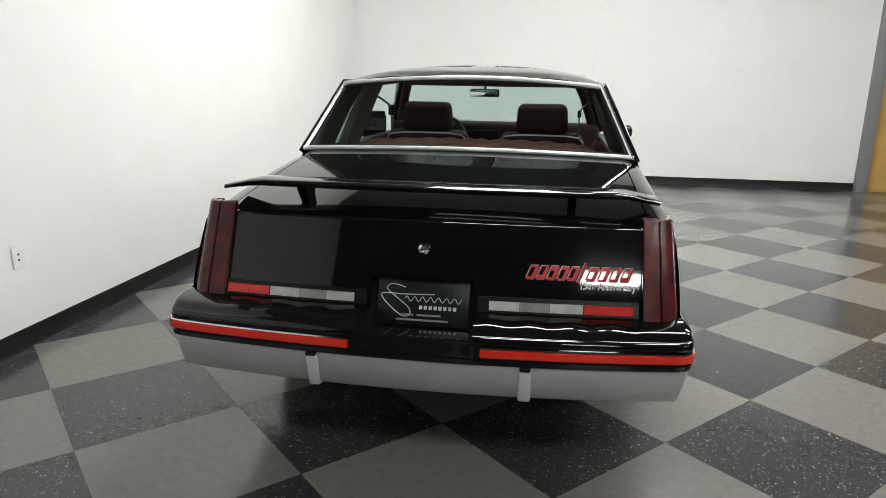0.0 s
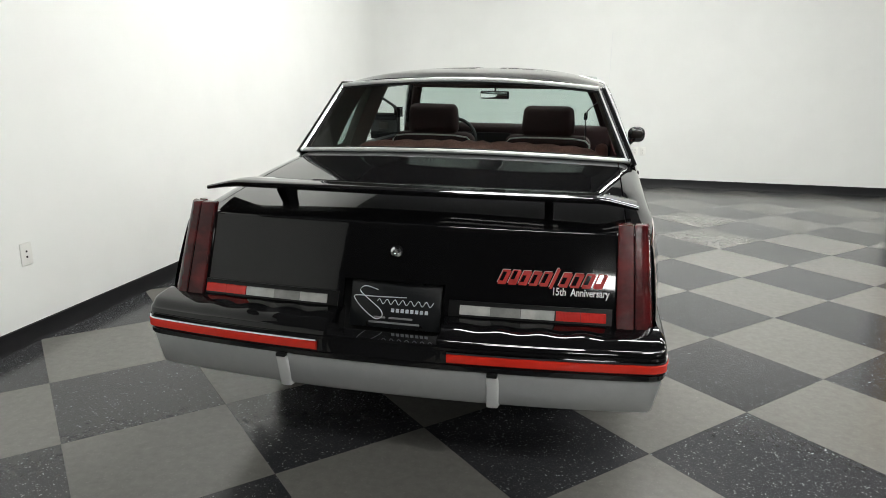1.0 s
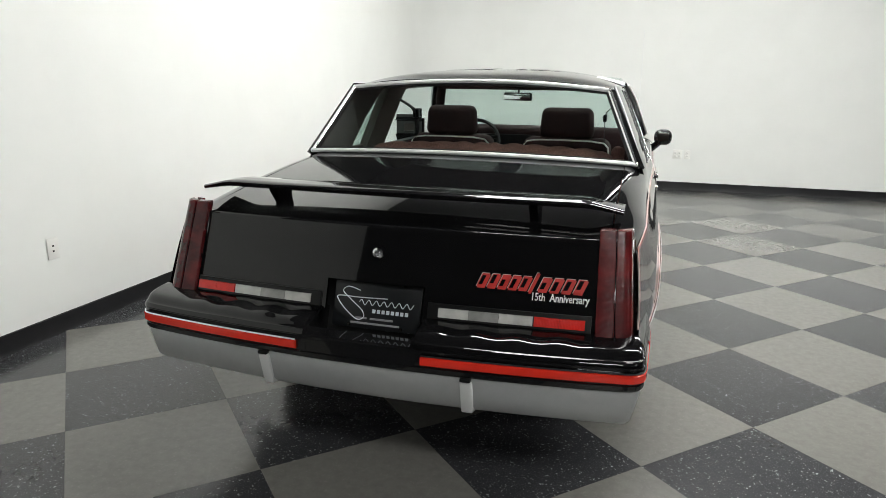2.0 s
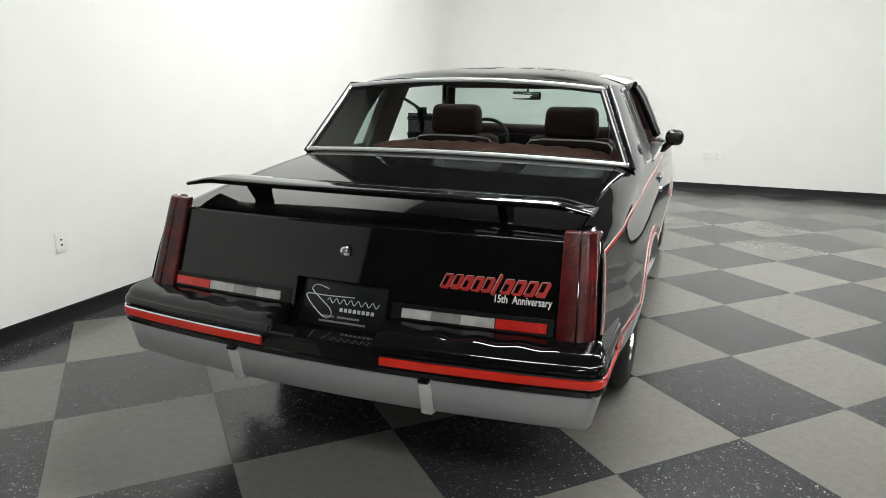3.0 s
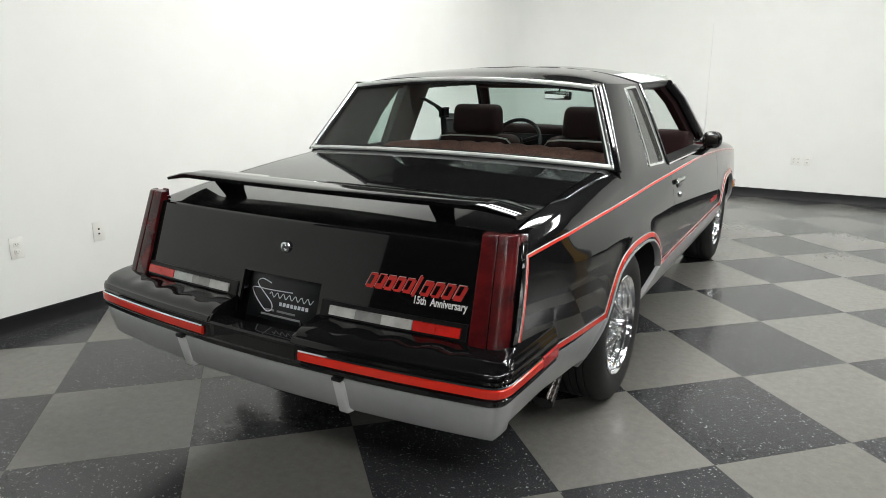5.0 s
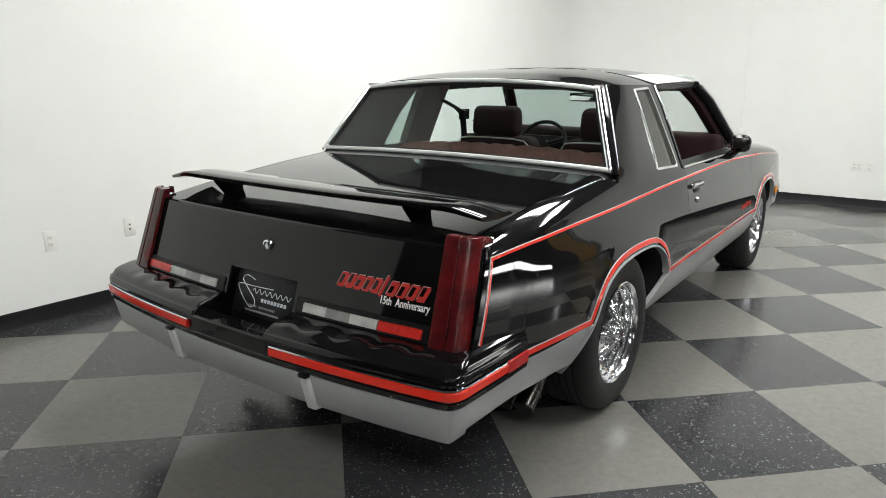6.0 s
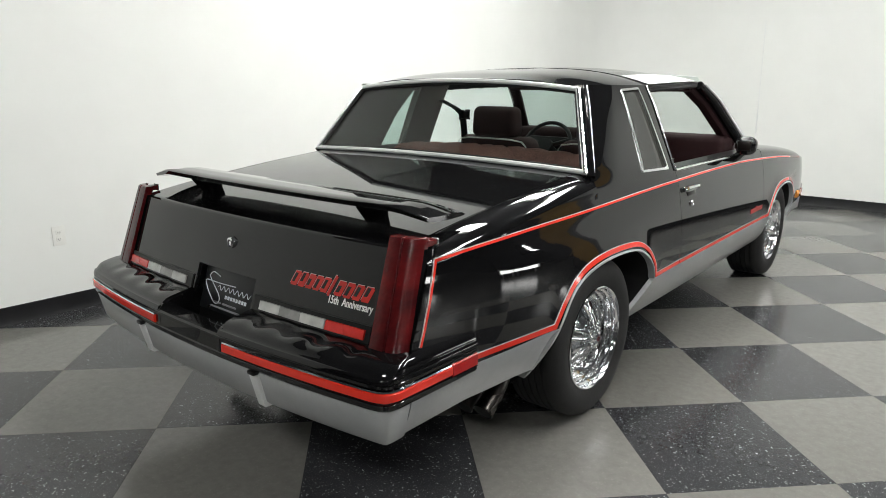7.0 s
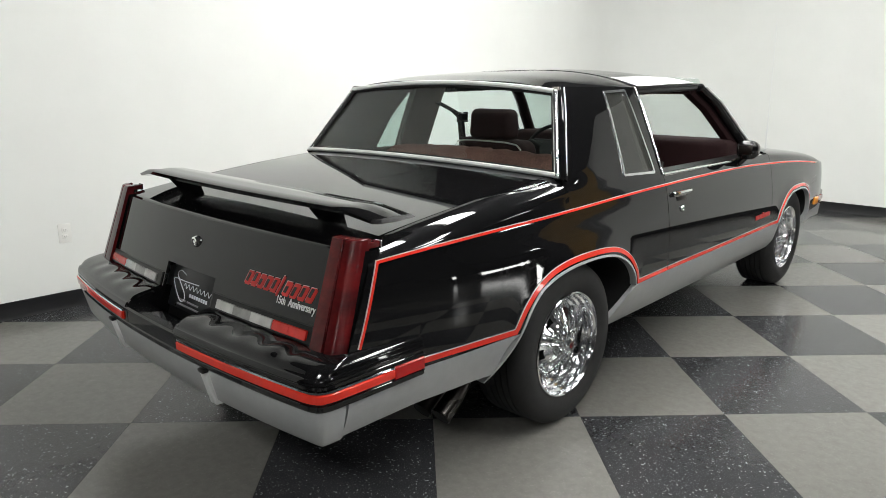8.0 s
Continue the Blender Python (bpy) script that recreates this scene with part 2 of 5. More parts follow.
M_SCRIPT = paint("silver script", (0.62, 0.66, 0.70), 0.3)
M_WHITE = paint("white lettering", (0.75, 0.75, 0.75), 0.35)
M_SHADE = paint("pale lettering shade", (0.50, 0.44, 0.43), 0.35)


# ---- mesh helpers ----
def link(name, bm, material, parent=None, label="", smooth=True, angle=32):
    me = bpy.data.meshes.new(name)
    bm.normal_update()
    bm.to_mesh(me)
    bm.free()
    me.materials.append(material)
    if smooth:
        me.polygons.foreach_set("use_smooth", [True] * len(me.polygons))
        me.set_sharp_from_angle(angle=radians(angle))
    ob = new(name, me)
    if parent is not None:
        ob.parent = parent
    if label:
        tagged(ob, label)
    return ob


def part(name, bm, material, parent, label="", smooth=True, angle=32):
    return link(name, bm, material, parent, label, smooth, angle)


def shell(ob, thick, offset=-1.0, rim=True):
    md = ob.modifiers.new("thickness", "SOLIDIFY")
    md.thickness, md.offset, md.use_even_offset, md.use_rim = thick, offset, False, rim
    if rim:
        ob.modifiers.new("crisp edges", "EDGE_SPLIT").split_angle = radians(48)
    return ob


def box(x0, y0, z0, x1, y1, z1, bevel=0.0, seg=2, bm=None):
    bm = bm or bmesh.new()
    r = bmesh.ops.create_cube(bm, size=1.0)
    for v in r["verts"]:
        v.co = Vector(((x0 + x1) / 2 + v.co.x * (x1 - x0), (y0 + y1) / 2 + v.co.y * (y1 - y0), (z0 + z1) / 2 + v.co.z * (z1 - z0)))
    if bevel > 0:
        es = list({e for v in r["verts"] for e in v.link_edges})
        bmesh.ops.bevel(bm, geom=es, offset=bevel, segments=seg, profile=0.5, affect="EDGES")
    return bm


def grid(fn, us, vs, flip=False, bm=None):
    """A sheet of points fn(u, v) over the lists us and vs."""
    bm = bm or bmesh.new()
    rows = [[bm.verts.new(fn(u, v)) for v in vs] for u in us]
    for i in range(len(us) - 1):
        for j in range(len(vs) - 1):
            q = [rows[i][j], rows[i + 1][j], rows[i + 1][j + 1], rows[i][j + 1]]
            bm.faces.new(q[::-1] if flip else q)
    return bm


def span(a, b, n):
    return [a + (b - a) * i / n for i in range(n + 1)]


def lerp(table, x):
    """Piecewise straight line through (x, value) pairs."""
    if x <= table[0][0]:
        return table[0][1]
    for (a, va), (b, vb) in zip(table, table[1:]):
        if x <= b:
            return va + (vb - va) * (x - a) / (b - a)
    return table[-1][1]


def curve(table, x):
    """A smooth curve through (x, value) pairs."""
    xs = [p[0] for p in table]
    if x <= xs[0]:
        return table[0][1]
    if x >= xs[-1]:
        return table[-1][1]
    i = max(k for k in range(len(xs) - 1) if xs[k] <= x)
    p = [table[max(0, i - 1)], table[i], table[i + 1], table[min(len(xs) - 1, i + 2)]]
    h = p[2][0] - p[1][0]
    t = (x - p[1][0]) / h
    m1 = (p[2][1] - p[0][1]) / (p[2][0] - p[0][0]) * h
    m2 = (p[3][1] - p[1][1]) / (p[3][0] - p[1][0]) * h
    return ((2 * t**3 - 3 * t**2 + 1) * p[1][1] + (t**3 - 2 * t**2 + t) * m1 + (-2 * t**3 + 3 * t**2) * p[2][1] + (t**3 - t**2) * m2)


def sweep(path, section, closed=True, caps=True, bm=None):
    """Carry a section of (outward, height) along a plan path of (x, y); outward is to the path's right."""
    bm = bm or bmesh.new()
    rings = []
    for i, p in enumerate(path):
        a, b = path[max(0, i - 1)], path[min(len(path) - 1, i + 1)]
        d = Vector((b[0] - a[0], b[1] - a[1])).normalized()
        n = Vector((d.y, -d.x))
        sec = section(i / (len(path) - 1), p) if callable(section) else section
        rings.append([bm.verts.new((p[0] + n.x * o, p[1] + n.y * o, h)) for o, h in sec])
    m = len(rings[0])
    for r, s in zip(rings, rings[1:]):
        for j in range(m if closed else m - 1):
            k = (j + 1) % m
            bm.faces.new((r[j], r[k], s[k], s[j]))
    if closed and caps:
        bm.faces.new(rings[0][::-1])
        bm.faces.new(rings[-1])
    bmesh.ops.recalc_face_normals(bm, faces=bm.faces)
    return bm


def tube(points, radius, sides=8, bm=None, closed=False):
    """A round bar through 3D points."""
    bm = bm or bmesh.new()
    pts = [Vector(p) for p in points]
    rings = []
    n = len(pts)
    for i, p in enumerate(pts):
        a = pts[(i - 1) % n] if closed else pts[max(0, i - 1)]
        b = pts[(i + 1) % n] if closed else pts[min(n - 1, i + 1)]
        d = (b - a).normalized()
        ref = Vector((0, 0, 1)) if abs(d.z) < 0.9 else Vector((1, 0, 0))
        u = d.cross(ref).normalized()
        w = u.cross(d)
        r = radius(i / max(1, n - 1)) if callable(radius) else radius
        rings.append([bm.verts.new(p + (u * math.cos(t) + w * math.sin(t)) * r) for t in [2 * math.pi * k / sides for k in range(sides)]])
    pairs = list(zip(rings, rings[1:])) + ([(rings[-1], rings[0])] if closed else [])
    for r, s in pairs:
        for j in range(sides):
            k = (j + 1) % sides
            bm.faces.new((r[j], r[k], s[k], s[j]))
    if not closed:
        bm.faces.new(rings[0][::-1])
        bm.faces.new(rings[-1])
    bmesh.ops.recalc_face_normals(bm, faces=bm.faces)
    return bm


def lathe(profile, steps=48, bm=None, closed=False):
    """Turn a profile of (x, radius) about the x axis."""
    bm = bm or bmesh.new()
    rings = []
    for k in range(steps):
        a = 2 * math.pi * k / steps
        rings.append([bm.verts.new((x, r * math.cos(a), r * math.sin(a))) for x, r in profile])
    m = len(profile)
    for k in range(steps):
        r, s = rings[k], rings[(k + 1) % steps]
        for j in range(m if closed else m - 1):
            i = (j + 1) % m
            bm.faces.new((r[j], r[i], s[i], s[j]))
    bmesh.ops.remove_doubles(bm, verts=bm.verts, dist=1e-5)
    bmesh.ops.recalc_face_normals(bm, faces=bm.faces)
    return bm


# ---- the room ----
BACK_Y, WALL_END, ROUND = 7.45, 4.43, 0.9
FAR_X, REAR_Y, WEST_X, WEST_END, FAR_Y = 19.0, -12.0, -7.0, -4.35, 16.0


def west_x(y):
    """The white wall beside the car runs a touch askew."""
    return -2.15 + 0.012 * y


corner = []
cx0, cy0 = west_x(BACK_Y) + ROUND, BACK_Y - ROUND
for k in range(17):
    a = math.pi - math.pi / 2 * k / 16
    corner.append((cx0 + ROUND * math.cos(a), cy0 + ROUND * math.sin(a)))
west_path = [(west_x(y), y) for y in (WEST_END, -2.0, 2.0, 5.0)] + corner
north_path = [corner[-1], (1.0, BACK_Y), (3.0, BACK_Y), (WALL_END, BACK_Y)]
WALL_SEC = [(0, 0), (0, CEILING), (-0.14, CEILING), (-0.14, 0)]
BASE_SEC = [(0.0, 0.0), (0.014, 0.0), (0.012, 0.006), (0.005, 0.018), (0.004, 0.098), (0.0, 0.102)]
for nm, path, lab in (("wall_west", west_path, "smooth white painted showroom wall with a rounded corner"),
                      ("wall_north", north_path, "smooth white painted showroom end wall")):
    tagged(link(nm, sweep(path, WALL_SEC), M_WALL), lab, "wall", kind="structure")
for path in (west_path, north_path):
    tagged(link("baseboard", sweep(path, BASE_SEC), M_BASE), "black rubber cove baseboard along the white wall", "baseboard", kind="structure")

# end of the white wall: grey post, then an ochre panel
tagged(link("trim_post", box(WALL_END, BACK_Y - 0.10, 0, WALL_END + 0.13, BACK_Y + 0.14, CEILING, 0.006), M_GREYTRIM),
       "grey painted post at the end of the white wall", "post", kind="structure")
tagged(link("wall_ochre", box(WALL_END + 0.13, BACK_Y - 0.02, 0, 5.25, BACK_Y + 0.12, CEILING), M_OCHRE),
       "ochre yellow painted wall panel beside the grey post", "wall", kind="structure")
# unseen walls added to close the showroom, its dimness put into their dark colour
tagged(link("wall_dark_return", box(5.25, BACK_Y - 0.02, 0, 5.9, BACK_Y + 0.12, CEILING), M_DARK), "unseen dark wall added to close the dim showroom", "wall", kind="structure")
tagged(link("wall_side", box(5.75, BACK_Y + 0.12, 0, 5.9, FAR_Y, CEILING), M_DARK), "unseen dark wall added to close the dim showroom", "wall", kind="structure")
tagged(link("wall_far_north", box(5.75, FAR_Y, 0, FAR_X + 0.15, FAR_Y + 0.15, CEILING), M_DARK), "unseen dark wall added to close the dim showroom", "wall", kind="structure")
tagged(link("wall_east", box(FAR_X, REAR_Y, 0, FAR_X + 0.15, FAR_Y + 0.15, CEILING), M_DARK), "unseen dark wall added to close the dim showroom", "wall", kind="structure")
tagged(link("wall_south", box(WEST_X, REAR_Y - 0.15, 0, FAR_X + 0.15, REAR_Y, CEILING), M_DARK), "unseen dark wall added to close the dim showroom", "wall", kind="structure")
tagged(link("wall_far_west", box(WEST_X - 0.15, REAR_Y - 0.15, 0, WEST_X, WEST_END, CEILING), M_DARK), "unseen dark wall added to close the dim showroom", "wall", kind="structure")
tagged(link("wall_return", box(WEST_X, WEST_END, 0, west_x(WEST_END), WEST_END + 0.12, CEILING), M_DARK), "unseen dark return wall added to close the dim showroom", "wall", kind="structure")
tagged(link("ceiling", box(WEST_X - 0.15, REAR_Y - 0.15, CEILING, FAR_X + 0.15, FAR_Y + 0.3, CEILING + 0.15), M_CEIL), "dark painted showroom ceiling", "ceiling", kind="structure")
floor = tagged(link("floor", box(WEST_X - 0.15, REAR_Y - 0.15, -0.15, FAR_X + 0.15, FAR_Y + 0.3, -0.003), M_GROUT), "checkered light grey and charcoal vinyl tile floor", "floor", kind="structure")


def ceiling_light(x, y, turned):
    top = tagged(new("ceiling_light"), "white fluorescent ceiling fixture hanging under the dark ceiling", "ceiling light", "ceiling fixtures")
    top.matrix_basis = pose(x, y, CEILING, 0, 0, 90 * turned)
    part("housing", box(-0.17, -0.62, -0.07, 0.17, 0.62, 0.0, 0.008), M_PLASTIC_W, top)
    part("diffuser", box(-0.15, -0.60, -0.155, 0.15, 0.60, -0.0705, 0.012), M_LAMP, top)
    return top


for n, (x, y, turned, wide) in enumerate(FIXTURES):
    if n == 0:
        first_light = ceiling_light(x, y, turned)
    else:
        copy_thing(first_light, pose(x, y, CEILING, 0, 0, 90 * turned) @ Matrix.Diagonal((wide, 1, 1, 1)))


def outlet(wide):
    ob = tagged(new("wall_outlet"), "white plastic power outlet cover plate on the white wall" if wide == 1 else "white double outlet cover plate on the white wall", "outlet", "wall outlets")
    w = 0.036 if wide == 1 else 0.058
    part("cover_plate", box(-w, -0.005, -0.058, w, 0.0, 0.058, 0.0025), M_PLASTIC_W, ob)
    xs = [0] if wide == 1 else [-0.024, 0.024]
    for x in xs:
        for z in (-0.02, 0.02):
            part("socket", box(x - 0.0165, -0.0075, z - 0.0135, x + 0.0165, -0.0045, z + 0.0135, 0.002), M_PLASTIC_W, ob)
            for dx in (-0.006, 0.006):
                part("slot", box(x + dx - 0.0012, -0.0080, z - 0.003, x + dx + 0.0012, -0.0073, z + 0.005), M_SLOT, ob, smooth=False)
            part("slot", box(x - 0.002, -0.0080, z - 0.0095, x + 0.002, -0.0073, z - 0.006), M_SLOT, ob, smooth=False)
    return ob


def jack_plate():
    ob = tagged(new("wall_plate"), "white plastic jack cover plate on the white wall", "wall plate", "wall outlets")
    part("cover_plate", box(-0.036, -0.006, -0.058, 0.036, 0.0, 0.058, 0.003), M_PLASTIC_W, ob)
    for z in (-0.014, 0.014):
        part("jack", box(-0.005, -0.0075, z - 0.005, 0.005, -0.0055, z + 0.005), M_SLOT, ob, "small dark jack", smooth=False)
    return ob


jack_plate().matrix_basis = pose(west_x(0.857), 0.857, 0.466, 0, 0, 90)
for wide, x, y, turn in ((1, west_x(0.392), 0.392, 90), (2, 1.232, BACK_Y, 0), (1, 1.351, BACK_Y, 0)):
    outlet(wide).matrix_basis = pose(x, y, 0.462, 0, 0, turn)


def light_bar(x0, x1):
    """A made-up low strip on a stand, added only for its glint in the car side."""
    ob = tagged(new("light_bar"), "added low glowing bar on legs, for its reflection in the car side", "strip light", "strip lights")
    ob.location = ((x0 + x1) / 2, 5.5, 0)
    w = (x1 - x0) / 2
    part("housing", box(-w - 0.02, 0.0, 0.26, w + 0.02, 0.05, 0.52, 0.008), M_PLASTIC_W, ob)
    part("diffuser", box(-w, -0.014, 0.28, w, -0.001, 0.50, 0.004), M_BAR, ob)
    for x in (-w + 0.08, w - 0.08):
        part("leg", box(x - 0.02, 0.0, 0.0, x + 0.02, 0.05, 0.255, 0.004), M_GREYTRIM, ob)
    return ob


for x0, x1 in ((4.95, 5.75), (5.80, 6.6), (8.1, 8.35)):
    light_bar(x0, x1)


# ---- the car: metres, y forward from the rear bumper, x to its right ----
car = tagged(new("car"), "black two-door coupe with silver lower body and red pinstripes", "car")
car.location = (0.012, 0, 0)

SIDE = [(0.30, 0.822), (0.36, 0.860), (0.45, 0.896), (0.52, 0.906), (0.60, 0.907), (0.70, 0.900), (0.80, 0.886), (0.87, 0.872), (0.92, 0.857),
        (0.96, 0.838), (1.05, 0.800), (1.15, 0.757), (1.25, 0.713), (1.34, 0.668), (1.40, 0.64)]
TAPER = [(0.1, 0.076), (0.2, 0.066), (0.4, 0.045), (0.6, 0.022), (0.85, 0.006), (1.1, 0.0), (3.6, 0.0), (4.2, 0.012), (4.6, 0.035), (4.9, 0.075)]


REAR_ARCH = [(0.74, 0.33), (0.80, 0.41), (0.86, 0.495), (0.92, 0.585), (1.0, 0.642), (1.14, 0.674), (1.33, 0.681), (1.49, 0.664), (1.6, 0.614), (1.66, 0.553), (1.683, 0.50)]
FRONT_ARCH = [(3.60, 0.50), (3.67, 0.592), (3.80, 0.657), (3.956, 0.676), (4.12, 0.668), (4.23, 0.628), (4.29, 0.555), (4.312, 0.48)]


def arch_gap(y, z):
    """How far a point of the body side lies from the nearer wheel arch."""
    p = Vector((y, z))
    best = 1.0
    for arch in (REAR_ARCH, FRONT_ARCH):
        for a, b in zip(arch, arch[1:]):
            a, b = Vector(a), Vector(b)
            t = min(1.0, max(0.0, (p - a).dot(b - a) / (b - a).length_squared))
            best = min(best, (p - a.lerp(b, t)).length)
    return best


TUCK = [(0.40, 0.0), (0.55, 0.006), (0.70, 0.017), (0.90, 0.025), (1.10, 0.025), (1.50, 0.017), (2.0, 0.0)]


def ease(a, b, v):
    t = min(1.0, max(0.0, (v - a) / (b - a)))
    return t * t * (3 - 2 * t)


def side_x(y, z):
    """Half width of the body at a length and height: flared round the wheel arches, drawn in along the rear shoulder."""
    flare = max(0.0, 1 - arch_gap(y, z) / 0.11) if z < 0.82 and 0.6 < y < 4.5 else 0.0
    tuck = curve(TUCK, y) * ease(0.755, 0.87, z) * (1 - ease(0.90, 1.02, z)) if 0.40 < y < 2.0 else 0.0
    return curve(SIDE, z) - curve(TAPER, y) + 0.011 * flare ** 2 - tuck


BELT = [(0.16, 0.835), (0.6, 0.865), (1.0, 0.895), (1.24, 0.92), (1.6, 0.935), (2.0, 0.945), (3.2, 0.945)]


def smooth_line(pts, n=5):
    """A rounder polyline through plan points."""
    out = []
    for i in range(len(pts) - 1):
        p = [Vector(pts[max(0, i - 1)]), Vector(pts[i]), Vector(pts[i + 1]), Vector(pts[min(len(pts) - 1, i + 2)])]
        for k in range(n):
            t = k / n
            out.append(tuple(0.5 * (2 * p[1] + (p[2] - p[0]) * t + (2 * p[0] - 5 * p[1] + 4 * p[2] - p[3]) * t * t + (3 * p[1] - p[0] - 3 * p[2] + p[3]) * t**3)))
    out.append(tuple(pts[-1]))
    return out


def ribbon(points, d0, d1, s, lift=0.003, thick=0.003, bm=None):
    """A band on the body side between two offsets of a line of (y, z); s is the side."""
    bm = bm or bmesh.new()
    pts = [Vector(p) for p in points]
    rows = []
    for i, p in enumerate(pts):
        a = (p - pts[i - 1]).normalized() if i else None
        b = (pts[i + 1] - p).normalized() if i < len(pts) - 1 else None
        a, b = a or b, b or a
        na, nb = Vector((-a.y, a.x)), Vector((-b.y, b.x))
        m = (na + nb).normalized()
        m /= max(0.5, m.dot(na))
        row = []
        for d in (d0, d1):
            q = p + m * d
            x = side_x(q.x, q.y)
            row.append((Vector((s * (x + lift), q.x, q.y)), Vector((s * (x + lift - thick), q.x, q.y))))
        rows.append([bm.verts.new(row[0][0]), bm.verts.new(row[1][0]), bm.verts.new(row[1][1]), bm.verts.new(row[0][1])])
    for r, q in zip(rows, rows[1:]):
        for j in range(4):
            k = (j + 1) % 4
            bm.faces.new((r[j], r[k], q[k], q[j]))
    bm.faces.new(rows[0])
    bm.faces.new(rows[-1][::-1])
    bmesh.ops.recalc_face_normals(bm, faces=bm.faces)
    return bm


def cut_line(pts, y0, y1):
    """The stretch of a line between two lengths."""
    out = []
    for p, q in zip(pts, pts[1:]):
        if max(p[0], q[0]) < y0 or min(p[0], q[0]) > y1:
            continue
        a, b = Vector(p), Vector(q)
        if q[0] != p[0]:
            t0, t1 = sorted(((y0 - p[0]) / (q[0] - p[0]), (y1 - p[0]) / (q[0] - p[0])))
            t0, t1 = max(0, t0), min(1, t1)
        else:
            t0, t1 = 0, 1
        for t in (t0, t1):
            c = tuple(a.lerp(b, t))
            if not out or (Vector(out[-1]) - Vector(c)).length > 1e-5:
                out.append(c)
    return out


UPPER_STRIPE = [(0.186 + 0.09 * k / 10, 0.618 + 0.235 * k / 10) for k in range(11)] + smooth_line([(0.276, 0.853), (0.55, 0.867), (1.17, 0.878), (2.0, 0.904), (2.84, 0.908), (3.41, 0.893), (4.0, 0.862), (4.55, 0.812)])[1:]
REAR_STRIPE = [(0.41, 0.530), (0.60, 0.527), (0.828, 0.520)] + smooth_line([(0.828, 0.520), (0.892, 0.605), (0.989, 0.672), (1.131, 0.706), (1.329, 0.713), (1.507, 0.696), (1.62, 0.645), (1.69, 0.57), (1.712, 0.520)])[1:] + [(2.0, 0.519)]
FRONT_STRIPE = [(2.0, 0.519), (3.0, 0.519), (3.57, 0.519)] + smooth_line([(3.57, 0.519), (3.644, 0.612), (3.785, 0.688), (3.956, 0.708), (4.15, 0.698), (4.27, 0.648), (4.33, 0.55), (4.345, 0.48)])[1:]


def deck_z(x, y):
    return curve([(0.17, 0.874), (0.25, 0.889), (0.45, 0.922), (0.68, 0.954), (0.9, 0.981), (1.10, 1.001), (1.26, 1.017)], y) - (0.006 + 0.009 * y) * (x / 0.735) ** 2


def tail_y(x, z):
    """The sloping, slightly bowed tail panel."""
    return 0.105 + (z - 0.647) * 0.34 + 0.065 * x * x


def window_line(z):
    """Where the roof pillar meets the rear window."""
    return 1.232 + (z - 0.998) * 0.566


QW = [(1.668, 0.972), (1.935, 0.962), (1.90, 1.322), (1.715, 1.315)]   # quarter window corners, y and z


def quad_patch(c, s, nu, nv, inset=0.0, flip=False, bm=None):
    """A sheet on the body side between four (y, z) corners."""
    def fn(u, v):
        a = Vector(c[0]).lerp(Vector(c[1]), u)
        b = Vector(c[3]).lerp(Vector(c[2]), u)
        p = a.lerp(b, v)
        near = max(0.0, 1 - (p.x - window_line(p.y)) / 0.13) if p.y > 0.93 else 0.0
        return (s * (side_x(p.x, p.y) - inset - 0.036 * near ** 2.4), p.x, p.y)
    return grid(fn, span(0, 1, nu), span(0, 1, nv), flip, bm)


def inside(poly, p):
    """Is a point inside a convex (y, z) polygon that runs anticlockwise?"""
    return all((b[0] - a[0]) * (p[1] - a[1]) - (b[1] - a[1]) * (p[0] - a[0]) > 0 for a, b in zip(poly, poly[1:] + poly[:1]))


UCOL = [0.0, 0.004] + span(0.015, 1, 63)


def pillar_pt(u, z, inset=0.0):
    """A point of the roof pillar: u from the rear window forward to the door pillar."""
    y0 = window_line(max(z, 0.998))
    y = y0 + (2.004 - y0) * u
    up = min(1.0, max(0.0, (z - 0.92) / 0.08))
    near = max(0.0, 1 - (y - y0) / 0.003)
    bend = max(0.0, 1 - (y - y0) / 0.22)
    return (side_x(y, z) - inset - (0.006 * near + 0.017 * bend ** 1.8) * up, y, z)


def sail(s, inset=0.0, bm=None, hole=None, fine=1):
    """The broad roof pillar, open at the quarter window."""
    bm = bm or bmesh.new()
    grid(lambda u, z: (lambda p: (s * p[0], p[1], p[2]))(pillar_pt(u, z, inset)), UCOL if fine == 1 else span(0, 1, 64 * fine), span(0.92, 1.336, 40 * fine), s < 0, bm)
    gone = [f for f in bm.faces if inside(hole or QW, tuple(f.calc_center_median().yz))]
    bmesh.ops.delete(bm, geom=gone, context="FACES")
    return bm


def quarter_low(y):
    if y < 0.405:
        return 0.565
    if y <= 0.86 or y >= 1.683:
        return 0.497
    return curve(REAR_ARCH, y)


def shear(y, z):
    return y + (z - 0.6) * 0.42 * max(0.0, 1 - (y - 0.148) / 0.6)


